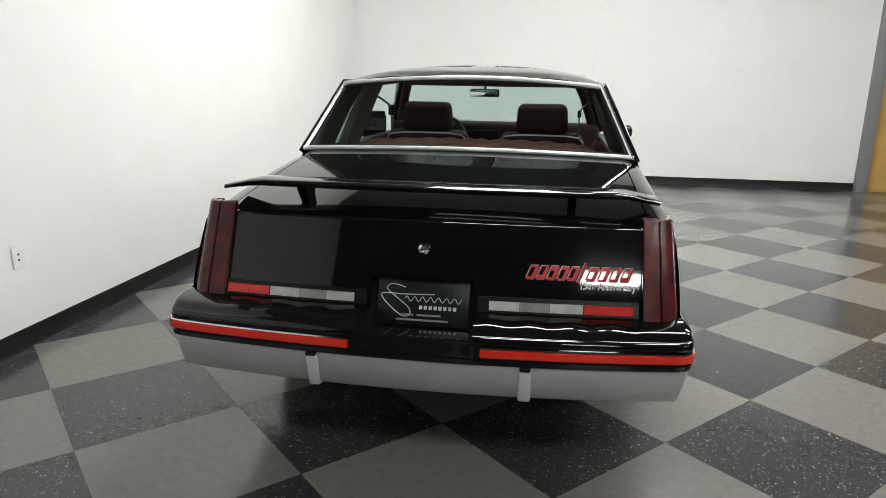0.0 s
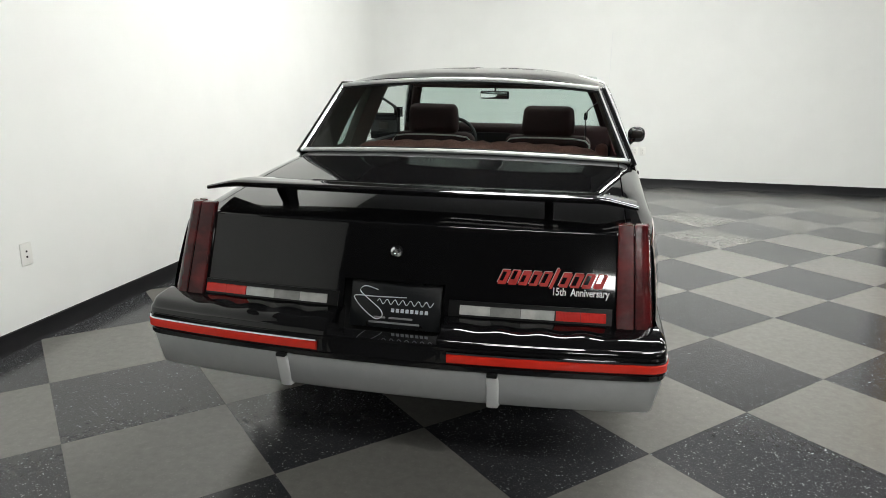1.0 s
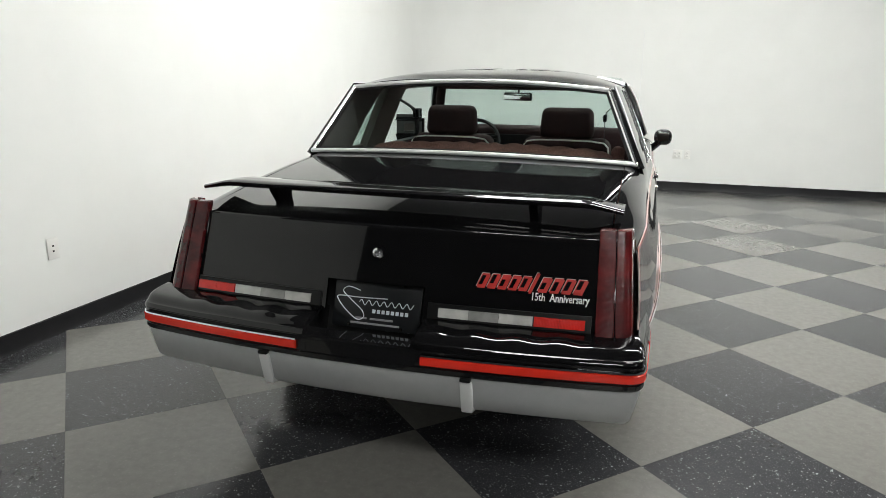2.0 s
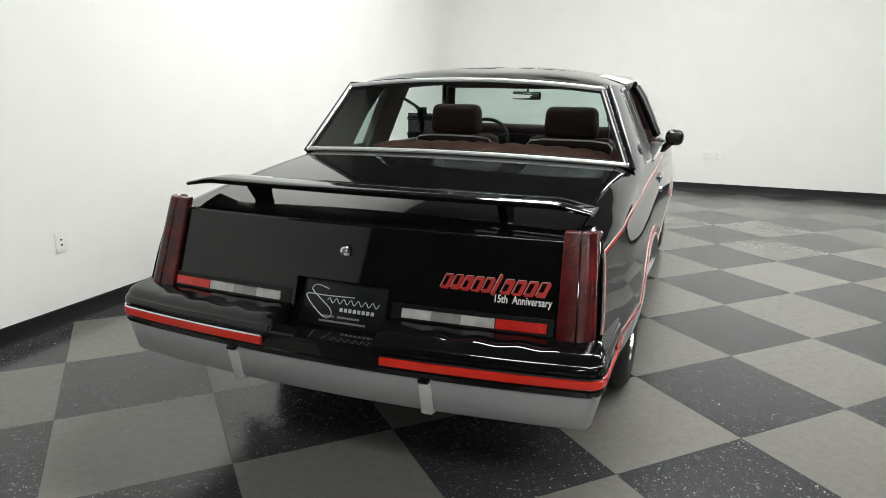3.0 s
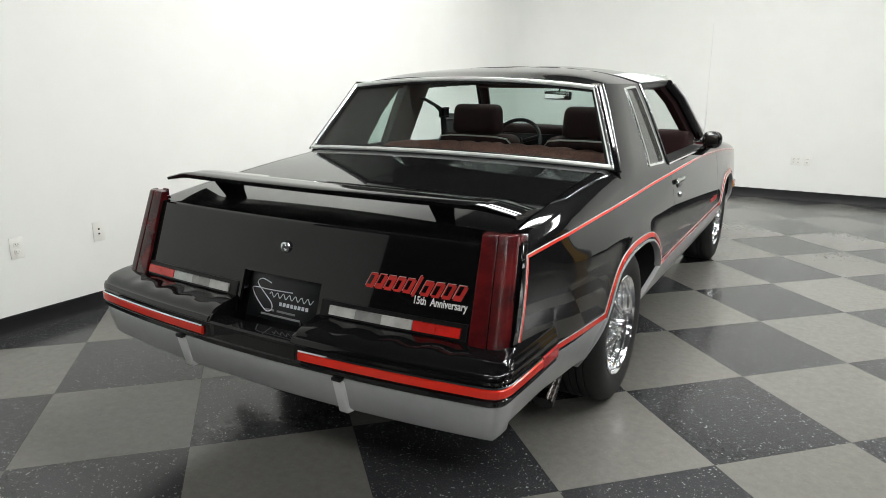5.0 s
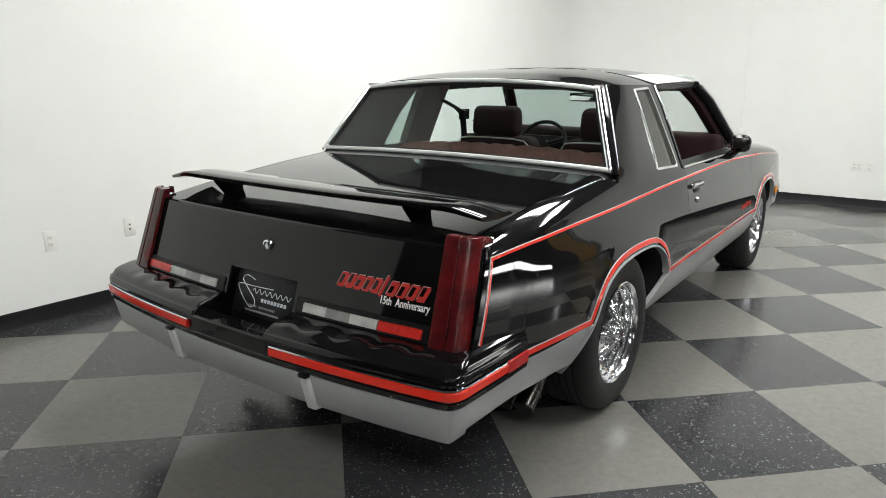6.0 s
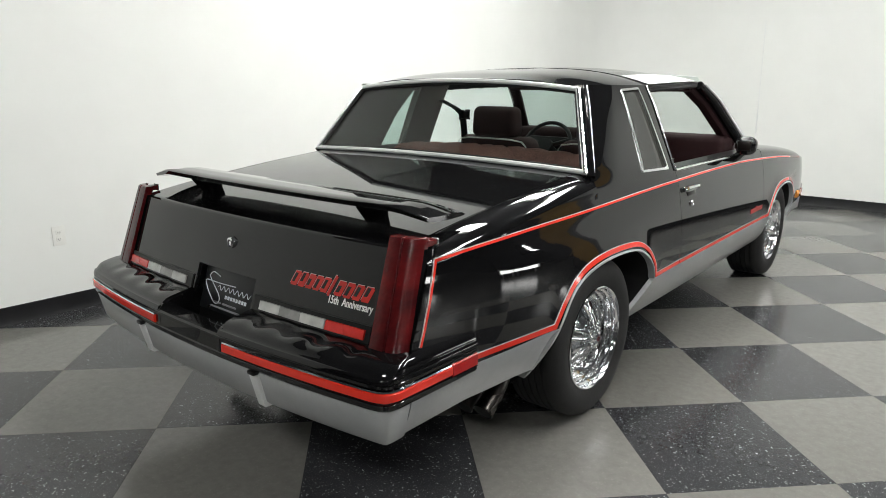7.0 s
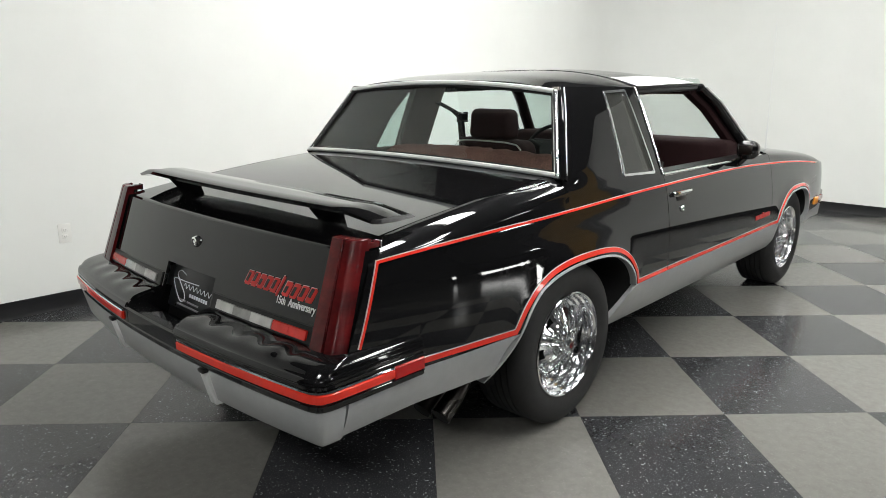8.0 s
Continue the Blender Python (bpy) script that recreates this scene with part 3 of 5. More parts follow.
def quarter_panel(s):
    bm = bmesh.new()
    ys = sorted(set(span(0.148, 1.21, 46) + [0.404, 0.406, 0.859, 0.861] + [p[0] for p in smooth_line(REAR_ARCH[2:], 3) if p[0] < 1.21]))
    cols = [1.232 + (2.004 - 1.232) * u for u in UCOL]

    def top(y):
        return 0.92 if y >= 1.232 else min(0.92, curve(BELT, y))

    def low(y, t):
        z0, z1 = quarter_low(y), top(y)
        z = z0 + (z1 - z0) * t
        yy = shear(y, z)
        return (s * side_x(yy, z), yy, z)
    grid(low, ys + cols, span(0, 1, 16), s < 0, bm)

    def shoulder(y, t):
        z0 = top(y)
        yy = shear(y, z0)
        x0 = side_x(yy, z0)
        xi = 0.738
        zi = deck_z(0.735, yy)
        across = 0.88 * math.cos(t * math.pi / 2) + 0.12 * (1 - t)
        rise = 0.88 * math.sin(t * math.pi / 2) + 0.12 * t
        return (s * (xi + (x0 - xi) * across), yy + 0.02 * t * max(0, 1 - (y - 0.16) / 0.3), z0 + (zi - z0) * rise)
    grid(shoulder, ys + [1.232, 1.244], span(0, 1, 14), s < 0, bm)
    sail(s, 0, bm)
    bmesh.ops.remove_doubles(bm, verts=bm.verts, dist=0.0008)
    bad = [f for f in bm.faces if f.calc_area() < 1e-9]
    bmesh.ops.delete(bm, geom=bad, context="FACES")
    q = shell(part("quarter_panel", bm, M_BLACK, car, "glossy black quarter panel and roof pillar", angle=50), 0.016, rim=False)
    up = cut_line(UPPER_STRIPE, 0.0, 2.003)
    part("pinstripe", ribbon(up, -0.0085, 0.0, s), M_RED, q, "red pinstripe")
    part("pinstripe_edge", ribbon(up, 0.0, 0.0022, s), M_PALE, q, "pale pinstripe edge")
    part("arch_stripe", ribbon(cut_line(REAR_STRIPE, 0.41, 2.003), -0.019, 0.0, s), M_RED, q, "red stripe over the wheel arch")
    part("arch_stripe_edge", ribbon(cut_line(REAR_STRIPE, 0.41, 2.003), 0.0, 0.0024, s), M_PALE, q, "pale stripe edge")
    lip = smooth_line(REAR_ARCH, 4)
    part("arch_lip", ribbon(lip, -0.003, 0.006, s, 0.003, 0.03), M_SILVER, q, "silver wheel arch lip")
    # quarter window
    rim = bmesh.new()
    for i in range(4):
        ribbon([tuple(Vector(QW[i]).lerp(Vector(QW[(i + 1) % 4]), t)) for t in span(0, 1, 10)], -0.005, 0.005, s, 0.005, 0.012, rim)
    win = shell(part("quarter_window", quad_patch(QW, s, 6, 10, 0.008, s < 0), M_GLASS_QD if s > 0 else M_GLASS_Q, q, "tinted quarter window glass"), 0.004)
    part("window_trim", rim, M_BRIGHT, win, "chrome window surround")
    return q


for s in (1, -1):
    quarter_panel(s)
    # silver lower body behind the wheel
    ys = span(0.135, 0.862, 30)
    sl = part("lower_quarter", grid(lambda y, t: (s * (side_x(y, 0.365 + 0.13 * t) + 0.001 + 0.026 * max(0.0, 1 - (y - 0.135) / 0.3)), y, (0.362 if y < 0.765 else 0.362 + (y - 0.765) * 1.36) + (0.497 - (0.362 if y < 0.765 else 0.362 + (y - 0.765) * 1.36)) * t), ys, span(0, 1, 6), s < 0), M_SILVER, car, "silver painted lower body")
    shell(sl, 0.02)
    # silver rocker panel between the wheels
    def rocker(y, t):
        hi = 0.497 if y > 1.683 else 0.34 + (y - 1.53) * 1.03
        if y > 3.60:
            hi = 0.497 - (y - 3.60) * 1.4
        lo = 0.315 + 0.0 * y
        hi = max(hi, lo + 0.004)
        z = lo + (hi - lo) * t
        return (s * (side_x(y, z) + 0.001), y, z)
    rk = part("rocker_panel", grid(rocker, span(1.53, 1.7, 8) + span(1.72, 3.6, 24) + span(3.62, 3.72, 4), span(0, 1, 6), s < 0), M_SILVER, car, "silver painted rocker panel")
    shell(rk, 0.02)

    # door
    def door_fn(y, t):
        z = 0.499 + (0.944 - 0.499) * t
        return (s * side_x(y, z), y, z)
    door = shell(part("door", grid(door_fn, span(2.0085, 3.4470, 24), span(0, 1, 16), s < 0), M_BLACK, car, "glossy black door with the window down"), 0.016, rim=False)
    up = cut_line(UPPER_STRIPE, 2.0085, 3.4470)
    part("pinstripe", ribbon(up, -0.0085, 0.0, s), M_RED, door)
    part("pinstripe_edge", ribbon(up, 0.0, 0.0022, s), M_PALE, door)
    part("stripe", ribbon(cut_line(FRONT_STRIPE, 2.0085, 3.4470), -0.019, 0.0, s), M_RED, door)
    part("stripe_edge", ribbon(cut_line(FRONT_STRIPE, 2.0085, 3.4470), 0.0, 0.0024, s), M_PALE, door)
    part("sill_trim", sweep([(s * side_x(y, 0.944), y) for y in (span(2.02, 3.16, 10) if s > 0 else span(2.02, 3.16, 10)[::-1])],
                            [(0.003, 0.938), (0.005, 0.944), (0.004, 0.950), (-0.006, 0.951), (-0.006, 0.938)]), M_BRIGHT, door, "bright window sill trim")
    part("sill_seal", sweep([(s * (side_x(y, 0.944) - 0.03), y) for y in (span(2.02, 3.16, 10) if s > 0 else span(2.02, 3.16, 10)[::-1])],
                            [(0.022, 0.94), (0.020, 0.953), (-0.05, 0.956), (-0.05, 0.94)]), M_TRIM, door, "black window seal")
    part("door_trim", box(s * 0.80, 2.03, 0.42, s * 0.765, 3.30, 0.945, 0.008), M_RED_TRIM, door, "red inner door trim")
    hx = side_x(2.15, 0.85)
    part("handle", box(s * (hx - 0.002), 2.055, 0.838, s * (hx + 0.018), 2.245, 0.862, 0.006), M_CHROME, door, "chrome door handle")
    part("handle_pull", box(s * (hx - 0.002), 2.10, 0.812, s * (hx + 0.010), 2.20, 0.836, 0.006), M_TRIM, door, "black handle recess")
    lk = lathe([(0.0, 0.0), (0.008, 0.008), (0.008, 0.013), (0.002, 0.016), (-0.004, 0.016)], 16)
    bmesh.ops.transform(lk, matrix=pose(0, 0, 0, 0, 0, 0 if s > 0 else 180), verts=lk.verts)
    bmesh.ops.translate(lk, vec=(s * (side_x(2.15, 0.775) + 0.001), 2.15, 0.775), verts=lk.verts)
    part("door_lock", lk, M_CHROME, door, "chrome door lock")
    part("lock_pin", tube([(s * 0.80, 2.10, 0.95), (s * 0.80, 2.10, 0.985), (s * 0.80, 2.10, 0.992)], lambda t: 0.003 if t < 0.9 else 0.005, 8), M_CHROME, door, "bright lock pin")
    for k in range(9):
        y0 = 3.17 + 0.028 * k
        part("emblem_block", ribbon([(y0, 0.585), (y0 + 0.022, 0.585)] if s > 0 else [(y0, 0.585), (y0 + 0.022, 0.585)], -0.012, 0.014 if k != 4 else 0.022, s, 0.0035, 0.003), M_EMBLEM, door, "small red emblem block", smooth=False)
    # outside mirror
    mir = box(s * 0.862, 2.83, 0.955, s * 0.979, 2.95, 1.062, 0.044, 5)
    for v in mir.verts:
        k = (v.co.y - 2.83) / 0.12
        v.co.z = 1.01 + (v.co.z - 1.01) * (1 - 0.35 * k * k)
        v.co.x = s * (0.917 + (abs(v.co.x) - 0.917) * (1 - 0.2 * k * k))
    if s < 0:
        bmesh.ops.translate(mir, vec=(0, 0.2, 0), verts=mir.verts)
    mo = part("door_mirror", mir, M_BLACK, door, "glossy black door mirror", angle=60)
    # Smoked chrome puts the mirror's dark reflection into its colour.
    part("mirror_glass", box(s * 0.885, 2.828 if s > 0 else 3.028, 0.985, s * 0.957, 2.832 if s > 0 else 3.032, 1.035, 0.003), M_EXHAUST, mo, "mirror glass with its dark reflection put into the colour")
    part("mirror_foot", tube([(s * 0.845, 2.93 if s > 0 else 3.13, 0.925), (s * 0.865, 2.92 if s > 0 else 3.12, 0.940), (s * 0.90, 2.91 if s > 0 else 3.11, 0.972)], lambda t: 0.026 - 0.006 * t, 10), M_BLACK, mo)

    # front fender
    def fender_low(y):
        if y <= 3.6:
            return 0.497
        if y >= 4.312:
            return 0.47
        return curve(FRONT_ARCH, y)
    TOP = [(3.4, 0.925), (3.7, 0.905), (4.1, 0.87), (4.45, 0.83), (4.72, 0.785)]
    ysf = sorted(set(span(3.4525, 4.76, 42) + [p[0] for p in smooth_line(FRONT_ARCH, 3)]))
    bm = grid(lambda y, t: (s * side_x(y, fender_low(y) + (curve(TOP, y) - fender_low(y)) * t), y, fender_low(y) + (curve(TOP, y) - fender_low(y)) * t), ysf, span(0, 1, 12), s < 0)
    HOOD = [(3.2, 0.985), (3.5, 0.975), (4.0, 0.94), (4.5, 0.885), (4.75, 0.83)]

    def fsh(y, t):
        z0 = curve(TOP, y)
        x0 = side_x(y, z0)
        zi = curve(HOOD, y) - 0.01
        return (s * (0.70 + (x0 - 0.70) * math.cos(t * math.pi / 2)), y, z0 + (zi - z0) * math.sin(t * math.pi / 2))
    grid(fsh, ysf, span(0, 1, 8), s < 0, bm)
    bmesh.ops.remove_doubles(bm, verts=bm.verts, dist=0.001)
    fen = shell(part("front_fender", bm, M_BLACK, car, "glossy black front fender", angle=50), 0.016, rim=False)
    up = cut_line(UPPER_STRIPE, 3.4517, 4.60)
    part("pinstripe", ribbon(up, -0.0085, 0.0, s), M_RED, fen)
    part("pinstripe_edge", ribbon(up, 0.0, 0.0022, s), M_PALE, fen)
    part("arch_stripe", ribbon(cut_line(FRONT_STRIPE, 3.455, 4.6), -0.019, 0.0, s), M_RED, fen)
    part("arch_stripe_edge", ribbon(cut_line(FRONT_STRIPE, 3.455, 4.6), 0.0, 0.0024, s), M_PALE, fen)
    part("arch_lip", ribbon(smooth_line(FRONT_ARCH + [(4.30, 0.40)], 4), -0.003, 0.006, s, 0.003, 0.03), M_SILVER, fen)
    # front corner: bumper end, silver skirt, amber lamp
    part("front_skirt", grid(lambda y, t: (s * (side_x(y, 0.40) + 0.004), y, 0.38 + (y - 4.31) * 0.08 + 0.09 * t), span(4.315, 4.86, 10), span(0, 1, 3), s < 0), M_SILVER, car, "silver front skirt")
    part("side_marker", box(s * (side_x(4.55, 0.52) - 0.02), 4.50, 0.50, s * (side_x(4.55, 0.52) + 0.012), 4.64, 0.555, 0.006), M_LENS_A, fen, "amber side marker lamp")

# hood and nose
def hood_fn(u, y):
    zc = curve([(3.2, 0.995), (3.5, 0.988), (4.0, 0.955), (4.5, 0.90), (4.75, 0.845)], y)
    ze = curve([(3.2, 0.985), (3.5, 0.975), (4.0, 0.94), (4.5, 0.885), (4.75, 0.83)], y) - 0.01
    return (0.695 * u, y, ze + (zc - ze) * (1 - u * u))
shell(part("hood", grid(hood_fn, span(-1, 1, 20), span(3.20, 4.77, 20), False), M_BLACK, car, "glossy black hood"), 0.016)
part("grille", box(-0.78, 4.70, 0.50, 0.78, 4.80, 0.80, 0.01), M_TRIM, car, "black front grille")
front = [(-0.835, 4.50), (-0.845, 4.85), (-0.80, 4.96), (-0.4, 5.01), (0, 5.03), (0.4, 5.01), (0.80, 4.96), (0.845, 4.85), (0.835, 4.50)]
part("front_bumper", sweep(front[::-1], [(0.0, 0.47), (0.0, 0.57), (-0.06, 0.57), (-0.06, 0.47)]), M_BLACK, car, "black front bumper with a red strip")
part("front_strip", sweep(front[::-1], [(0.006, 0.505), (0.006, 0.535), (0.001, 0.535), (0.001, 0.505)]), M_RED, car)
part("front_valance", sweep(front[::-1], [(-0.012, 0.38), (-0.004, 0.468), (-0.05, 0.468), (-0.05, 0.38)]), M_SILVER, car)

# roof
ROOF_W = [(1.42, 0.640), (1.6, 0.668), (2.0, 0.672), (2.4, 0.668), (2.82, 0.640)]
RIDGE = [(1.42, 1.362), (1.6, 1.391), (2.0, 1.417), (2.4, 1.428), (2.82, 1.410)]
EDGE = [(1.42, 1.318), (1.6, 1.330), (2.0, 1.334), (2.4, 1.346), (2.82, 1.356)]


def roof_z(x, y):
    u = min(1.0, abs(x) / curve(ROOF_W, y))
    return curve(EDGE, y) + (curve(RIDGE, y) - curve(EDGE, y)) * (1 - u ** curve([(1.9, 4.0), (2.06, 2.6)], y))


def roof_fn(u, y):
    x = u * curve(ROOF_W, y)
    return (x, y, roof_z(x, y))
roof = shell(part("roof", grid(roof_fn, [math.sin(a) for a in span(-math.pi / 2, math.pi / 2, 40)], span(1.42, 2.045, 18), False), M_BLACK, car, "glossy black roof with two glass hatches", angle=60), 0.02)
shell(part("roof_header", grid(roof_fn, [math.sin(a) for a in span(-math.pi / 2, math.pi / 2, 40)], span(2.745, 2.83, 4), False), M_BLACK, roof, "black roof header"), 0.03)
shell(part("centre_bar", grid(lambda x, y: (x, y, roof_z(x, y)), span(-0.07, 0.07, 6), span(2.045, 2.745, 12), False), M_BLACK, roof, "black bar between the roof hatches"), 0.025)
part("headliner", grid(lambda u, y: (u * (curve(ROOF_W, y) - 0.03), y, roof_z(u * (curve(ROOF_W, y) - 0.03), y) - 0.028), span(-1, 1, 20), span(1.45, 2.05, 8), True), M_HEAD, roof, "dark maroon headliner")
for s in (1, -1):
    part("roof_hatch", grid(lambda x, y: (s * x, y, roof_z(x, y) + 0.003), [0.072 + 0.594 * math.sin(a) for a in span(0, math.pi / 2, 24)], span(2.05, 2.74, 12), s < 0), M_TTOP, roof, "removable mirrored glass roof panel")
    part("hatch_moulding", grid(lambda x, y: (s * x * curve(ROOF_W, y) / 0.668, y, roof_z(x * curve(ROOF_W, y) / 0.668, y) + 0.006), span(0.52, 0.668, 12), span(2.047, 2.742, 12), s < 0), M_SATIN, roof, "moulding along the roof hatch, wall reflection in its pale colour")
    part("hatch_seal", tube([(s * (curve(ROOF_W, y) - 0.004), y, curve(EDGE, y) - 0.006) for y in span(2.03, 2.80, 10)], 0.007, 8), M_TRIM, roof, "black roof hatch seal")
part("roof_band", grid(lambda x, y: (x, y, roof_z(x, y) + 0.004), span(-0.655, 0.655, 36), [2.026, 2.030, 2.042, 2.046]), M_BRIGHT, roof, "chrome band across the roof")


# lining over the windshield, and the rails that carry the hatches
head = bmesh.new()
rows = []
for x in span(-0.615, 0.615, 24):
    top = roof_z(x, 2.80) - 0.022
    rows.append([head.verts.new((x, y, z)) for y, z in ((2.745, top), (2.750, 1.312), (2.775, 1.300), (2.835, 1.302), (2.84, top - 0.01))])
for r, q in zip(rows, rows[1:]):
    for j in range(5):
        k = (j + 1) % 5
        head.faces.new((r[j], r[k], q[k], q[j]))
head.faces.new(rows[0]), head.faces.new(rows[-1][::-1])
bmesh.ops.recalc_face_normals(head, faces=head.faces)
part("header_lining", head, M_HEAD, roof, "dark maroon lining over the windshield")
for s in (1, -1):
    rail = bmesh.new()
    rows = []
    for k, y in enumerate(span(2.035, 2.81, 62)):
        w, e = curve(ROOF_W, y), curve(EDGE, y)
        low = e - 0.034 - 0.0025 * math.sin(0.8 * k) * math.sin(0.23 * k)
        rows.append([rail.verts.new((s * x, y, z)) for x, z in ((w - 0.002, e - 0.006), (w - 0.004, e - 0.026), (w - 0.012, low), (w - 0.045, low - 0.002), (w - 0.05, e + 0.002))])
    for r, q in zip(rows, rows[1:]):
        for j in range(5):
            k = (j + 1) % 5
            rail.faces.new((r[j], r[k], q[k], q[j]))
    rail.faces.new(rows[0]), rail.faces.new(rows[-1][::-1])
    bmesh.ops.recalc_face_normals(rail, faces=rail.faces)
    part("hatch_rail", rail, M_TRIM, roof, "black roof rail with a worn rubber seal")


# rear window
def win_fn(u, v):
    x = u * (0.797 - 0.157 * v) - 0.006 * (1 - v)
    return Vector((x, 1.232 + 0.183 * v - 0.02 * (1 - u * u) * (1 - v), 0.998 + 0.322 * v + (1 - u * u) * (0.018 + 0.018 * v)))


WN = Vector((0, -0.865, 0.5))
rear_window = shell(part("rear_window", grid(lambda u, v: win_fn(u, v) - WN * 0.006, span(-0.99, 0.99, 20), span(0.008, 0.992, 8), False), M_GLASS, car, "tinted rear window in a chrome surround"), 0.004)
def frame_bar(us, vs, lift, mat, name, label):
    pts = [win_fn(u, v) + WN * lift for u, v in zip(us, vs)]
    return part(name, tube(pts, 0.006 if mat is M_MATT else 0.0105, 8), mat, rear_window, label)
for v, us in ((0.015, span(-1, 1, 20)), (0.985, span(-1, 1, 20))):
    frame_bar(us, [v] * len(us), 0.004, M_SATIN, "window_trim", "chrome window surround")
    frame_bar([u * 0.975 for u in us], [v + (0.036 if v < 0.5 else -0.036)] * len(us), -0.002, M_MATT, "window_gasket", "black window gasket")
for u in (-0.99, 0.99):
    vs = span(0, 1, 10)
    frame_bar([u] * len(vs), vs, 0.004, M_BRIGHT, "window_trim", "chrome window surround")
    frame_bar([u * 0.978] * len(vs), vs, -0.002, M_MATT, "window_gasket", "black window gasket")

for s in (1, -1):
    line = [pillar_pt(0.028, z) for z in span(1.004, 1.334, 16)]
    part("reveal_line", tube([(s * (x + 0.003), y, z) for x, y, z in line], 0.0030, 6), M_SATIN, rear_window, "thin bright line beside the window")
    part("reveal", tube([win_fn(s * 1.013, v) - WN * 0.012 for v in span(-0.02, 1.0, 12)], 0.017, 10), M_BLACK, rear_window, "black reveal between window trim and pillar")

part("window_ledge", grid(lambda u, t: (Vector((0.735 * u, 1.222, deck_z(0.735 * u, 1.222) - 0.003))).lerp(win_fn(u * 0.985, 0.0) + Vector((0, 0.012, -0.008)), t), span(-1, 1, 24), [0, 0.5, 1]), M_BLACK, rear_window, "black ledge below the rear window")

# windshield and its pillars
ws = shell(part("windshield", grid(lambda u, v: (u * (0.755 - 0.125 * v), 3.24 - 0.42 * v + 0.10 * (1 - u * u) * (1 - 0.6 * v), 0.99 + 0.395 * v + 0.02 * (1 - u * u)), span(-1, 1, 16), span(0, 1, 8), True), M_GLASS_C, car, "clear windshield"), 0.005)
for s in (1, -1):
    path = [Vector((s * 0.785, 3.22, 1.0)), Vector((s * 0.74, 3.09, 1.12)), Vector((s * 0.69, 2.95, 1.25)), Vector((s * 0.642, 2.822, 1.336))]
    pil = part("a_pillar", tube(path, 0.027, 10), M_BLACK, car, "black windshield pillar with bright trim")
    part("pillar_trim", tube([p + Vector((s * 0.031, 0.013, 0.006)) for p in path], 0.006, 8), M_SATIN, pil)
    part("pillar_lining", tube([p + Vector((-s * 0.050, -0.030, -0.016)) for p in path], 0.033, 10), M_DASH, pil, "dark maroon pillar lining")
    part("b_pillar_trim", tube([(s * (side_x(2.008, z) + 0.003), 2.008, z) for z in span(0.945, 1.335, 12)], 0.0052, 8), M_BRIGHT, car, "bright strip on the door pillar")
cowl = part("cowl", box(-0.74, 3.12, 0.93, 0.74, 3.30, 0.985, 0.01), M_TRIM, car, "black cowl below the windshield")

# deck lid, tail panel
def deck_fn(u, t):
    x = 0.733 * u
    y0 = tail_y(x, 0.878) + 0.004
    y = y0 + (1.236 - y0) * t
    return (x, y, deck_z(x, y) - 0.018 * (max(0, 0.018 - t) / 0.018) ** 2)
deck = shell(part("deck_lid", grid(deck_fn, span(-1, 1, 28), [0, 0.002, 0.004, 0.007, 0.012, 0.018, 0.03] + span(0.06, 1, 20), False), M_BLACK, car, "glossy black deck lid"), 0.014)
bm = bmesh.new()
def tail_fn(x, z):
    return (x, tail_y(x, z), z)
XS, ZS = 0.172, 0.703
grid(tail_fn, span(-0.715, -XS, 14), span(0.60, ZS, 6), False, bm)
grid(tail_fn, span(XS, 0.715, 14), span(0.60, ZS, 6), False, bm)
grid(tail_fn, span(-0.715, -XS, 14), span(ZS, 0.878, 12), False, bm)
grid(tail_fn, span(-XS, XS, 8), span(ZS, 0.878, 12), False, bm)
grid(tail_fn, span(XS, 0.715, 14), span(ZS, 0.878, 12), False, bm)
bmesh.ops.remove_doubles(bm, verts=bm.verts, dist=0.001)
tail = shell(part("tail_panel", bm, M_BLACK, car, "glossy black sloping tail panel"), 0.012)
rec = box(-0.19, 0.107, 0.50, 0.19, 0.12, 0.72)
for v in rec.verts:
    v.co.y += (v.co.z - 0.50) * 0.36
part("plate_recess", rec, M_TRIM, tail, "black plate recess")

lk = lathe([(0.010, 0.0), (0.010, 0.006), (0.007, 0.0095), (0.012, 0.012), (0.010, 0.018), (0.0, 0.021), (-0.004, 0.021)], 24)
bmesh.ops.transform(lk, matrix=pose(0, tail_y(0, 0.798), 0.798) @ pose(0, 0, 0, -18.8, 0, -90), verts=lk.verts)
part("deck_lock", lk, M_CHROME, tail, "chrome deck lid lock")


# tail lamps
def lamp_pt(a, t, out, s):
    """a across (0 inner, 1 outer), t up."""
    z = 0.602 + 0.312 * t
    x = (0.712 if s > 0 else 0.690) + a * (0.124 if s > 0 else 0.140) - t * (0.010 + a * 0.018)
    y = tail_y(0.7, z) - 0.002 + 0.020 * a * a + 0.035 * max(0.0, (a - 0.70) / 0.30) ** 2 - out
    return (s * x, y, z)


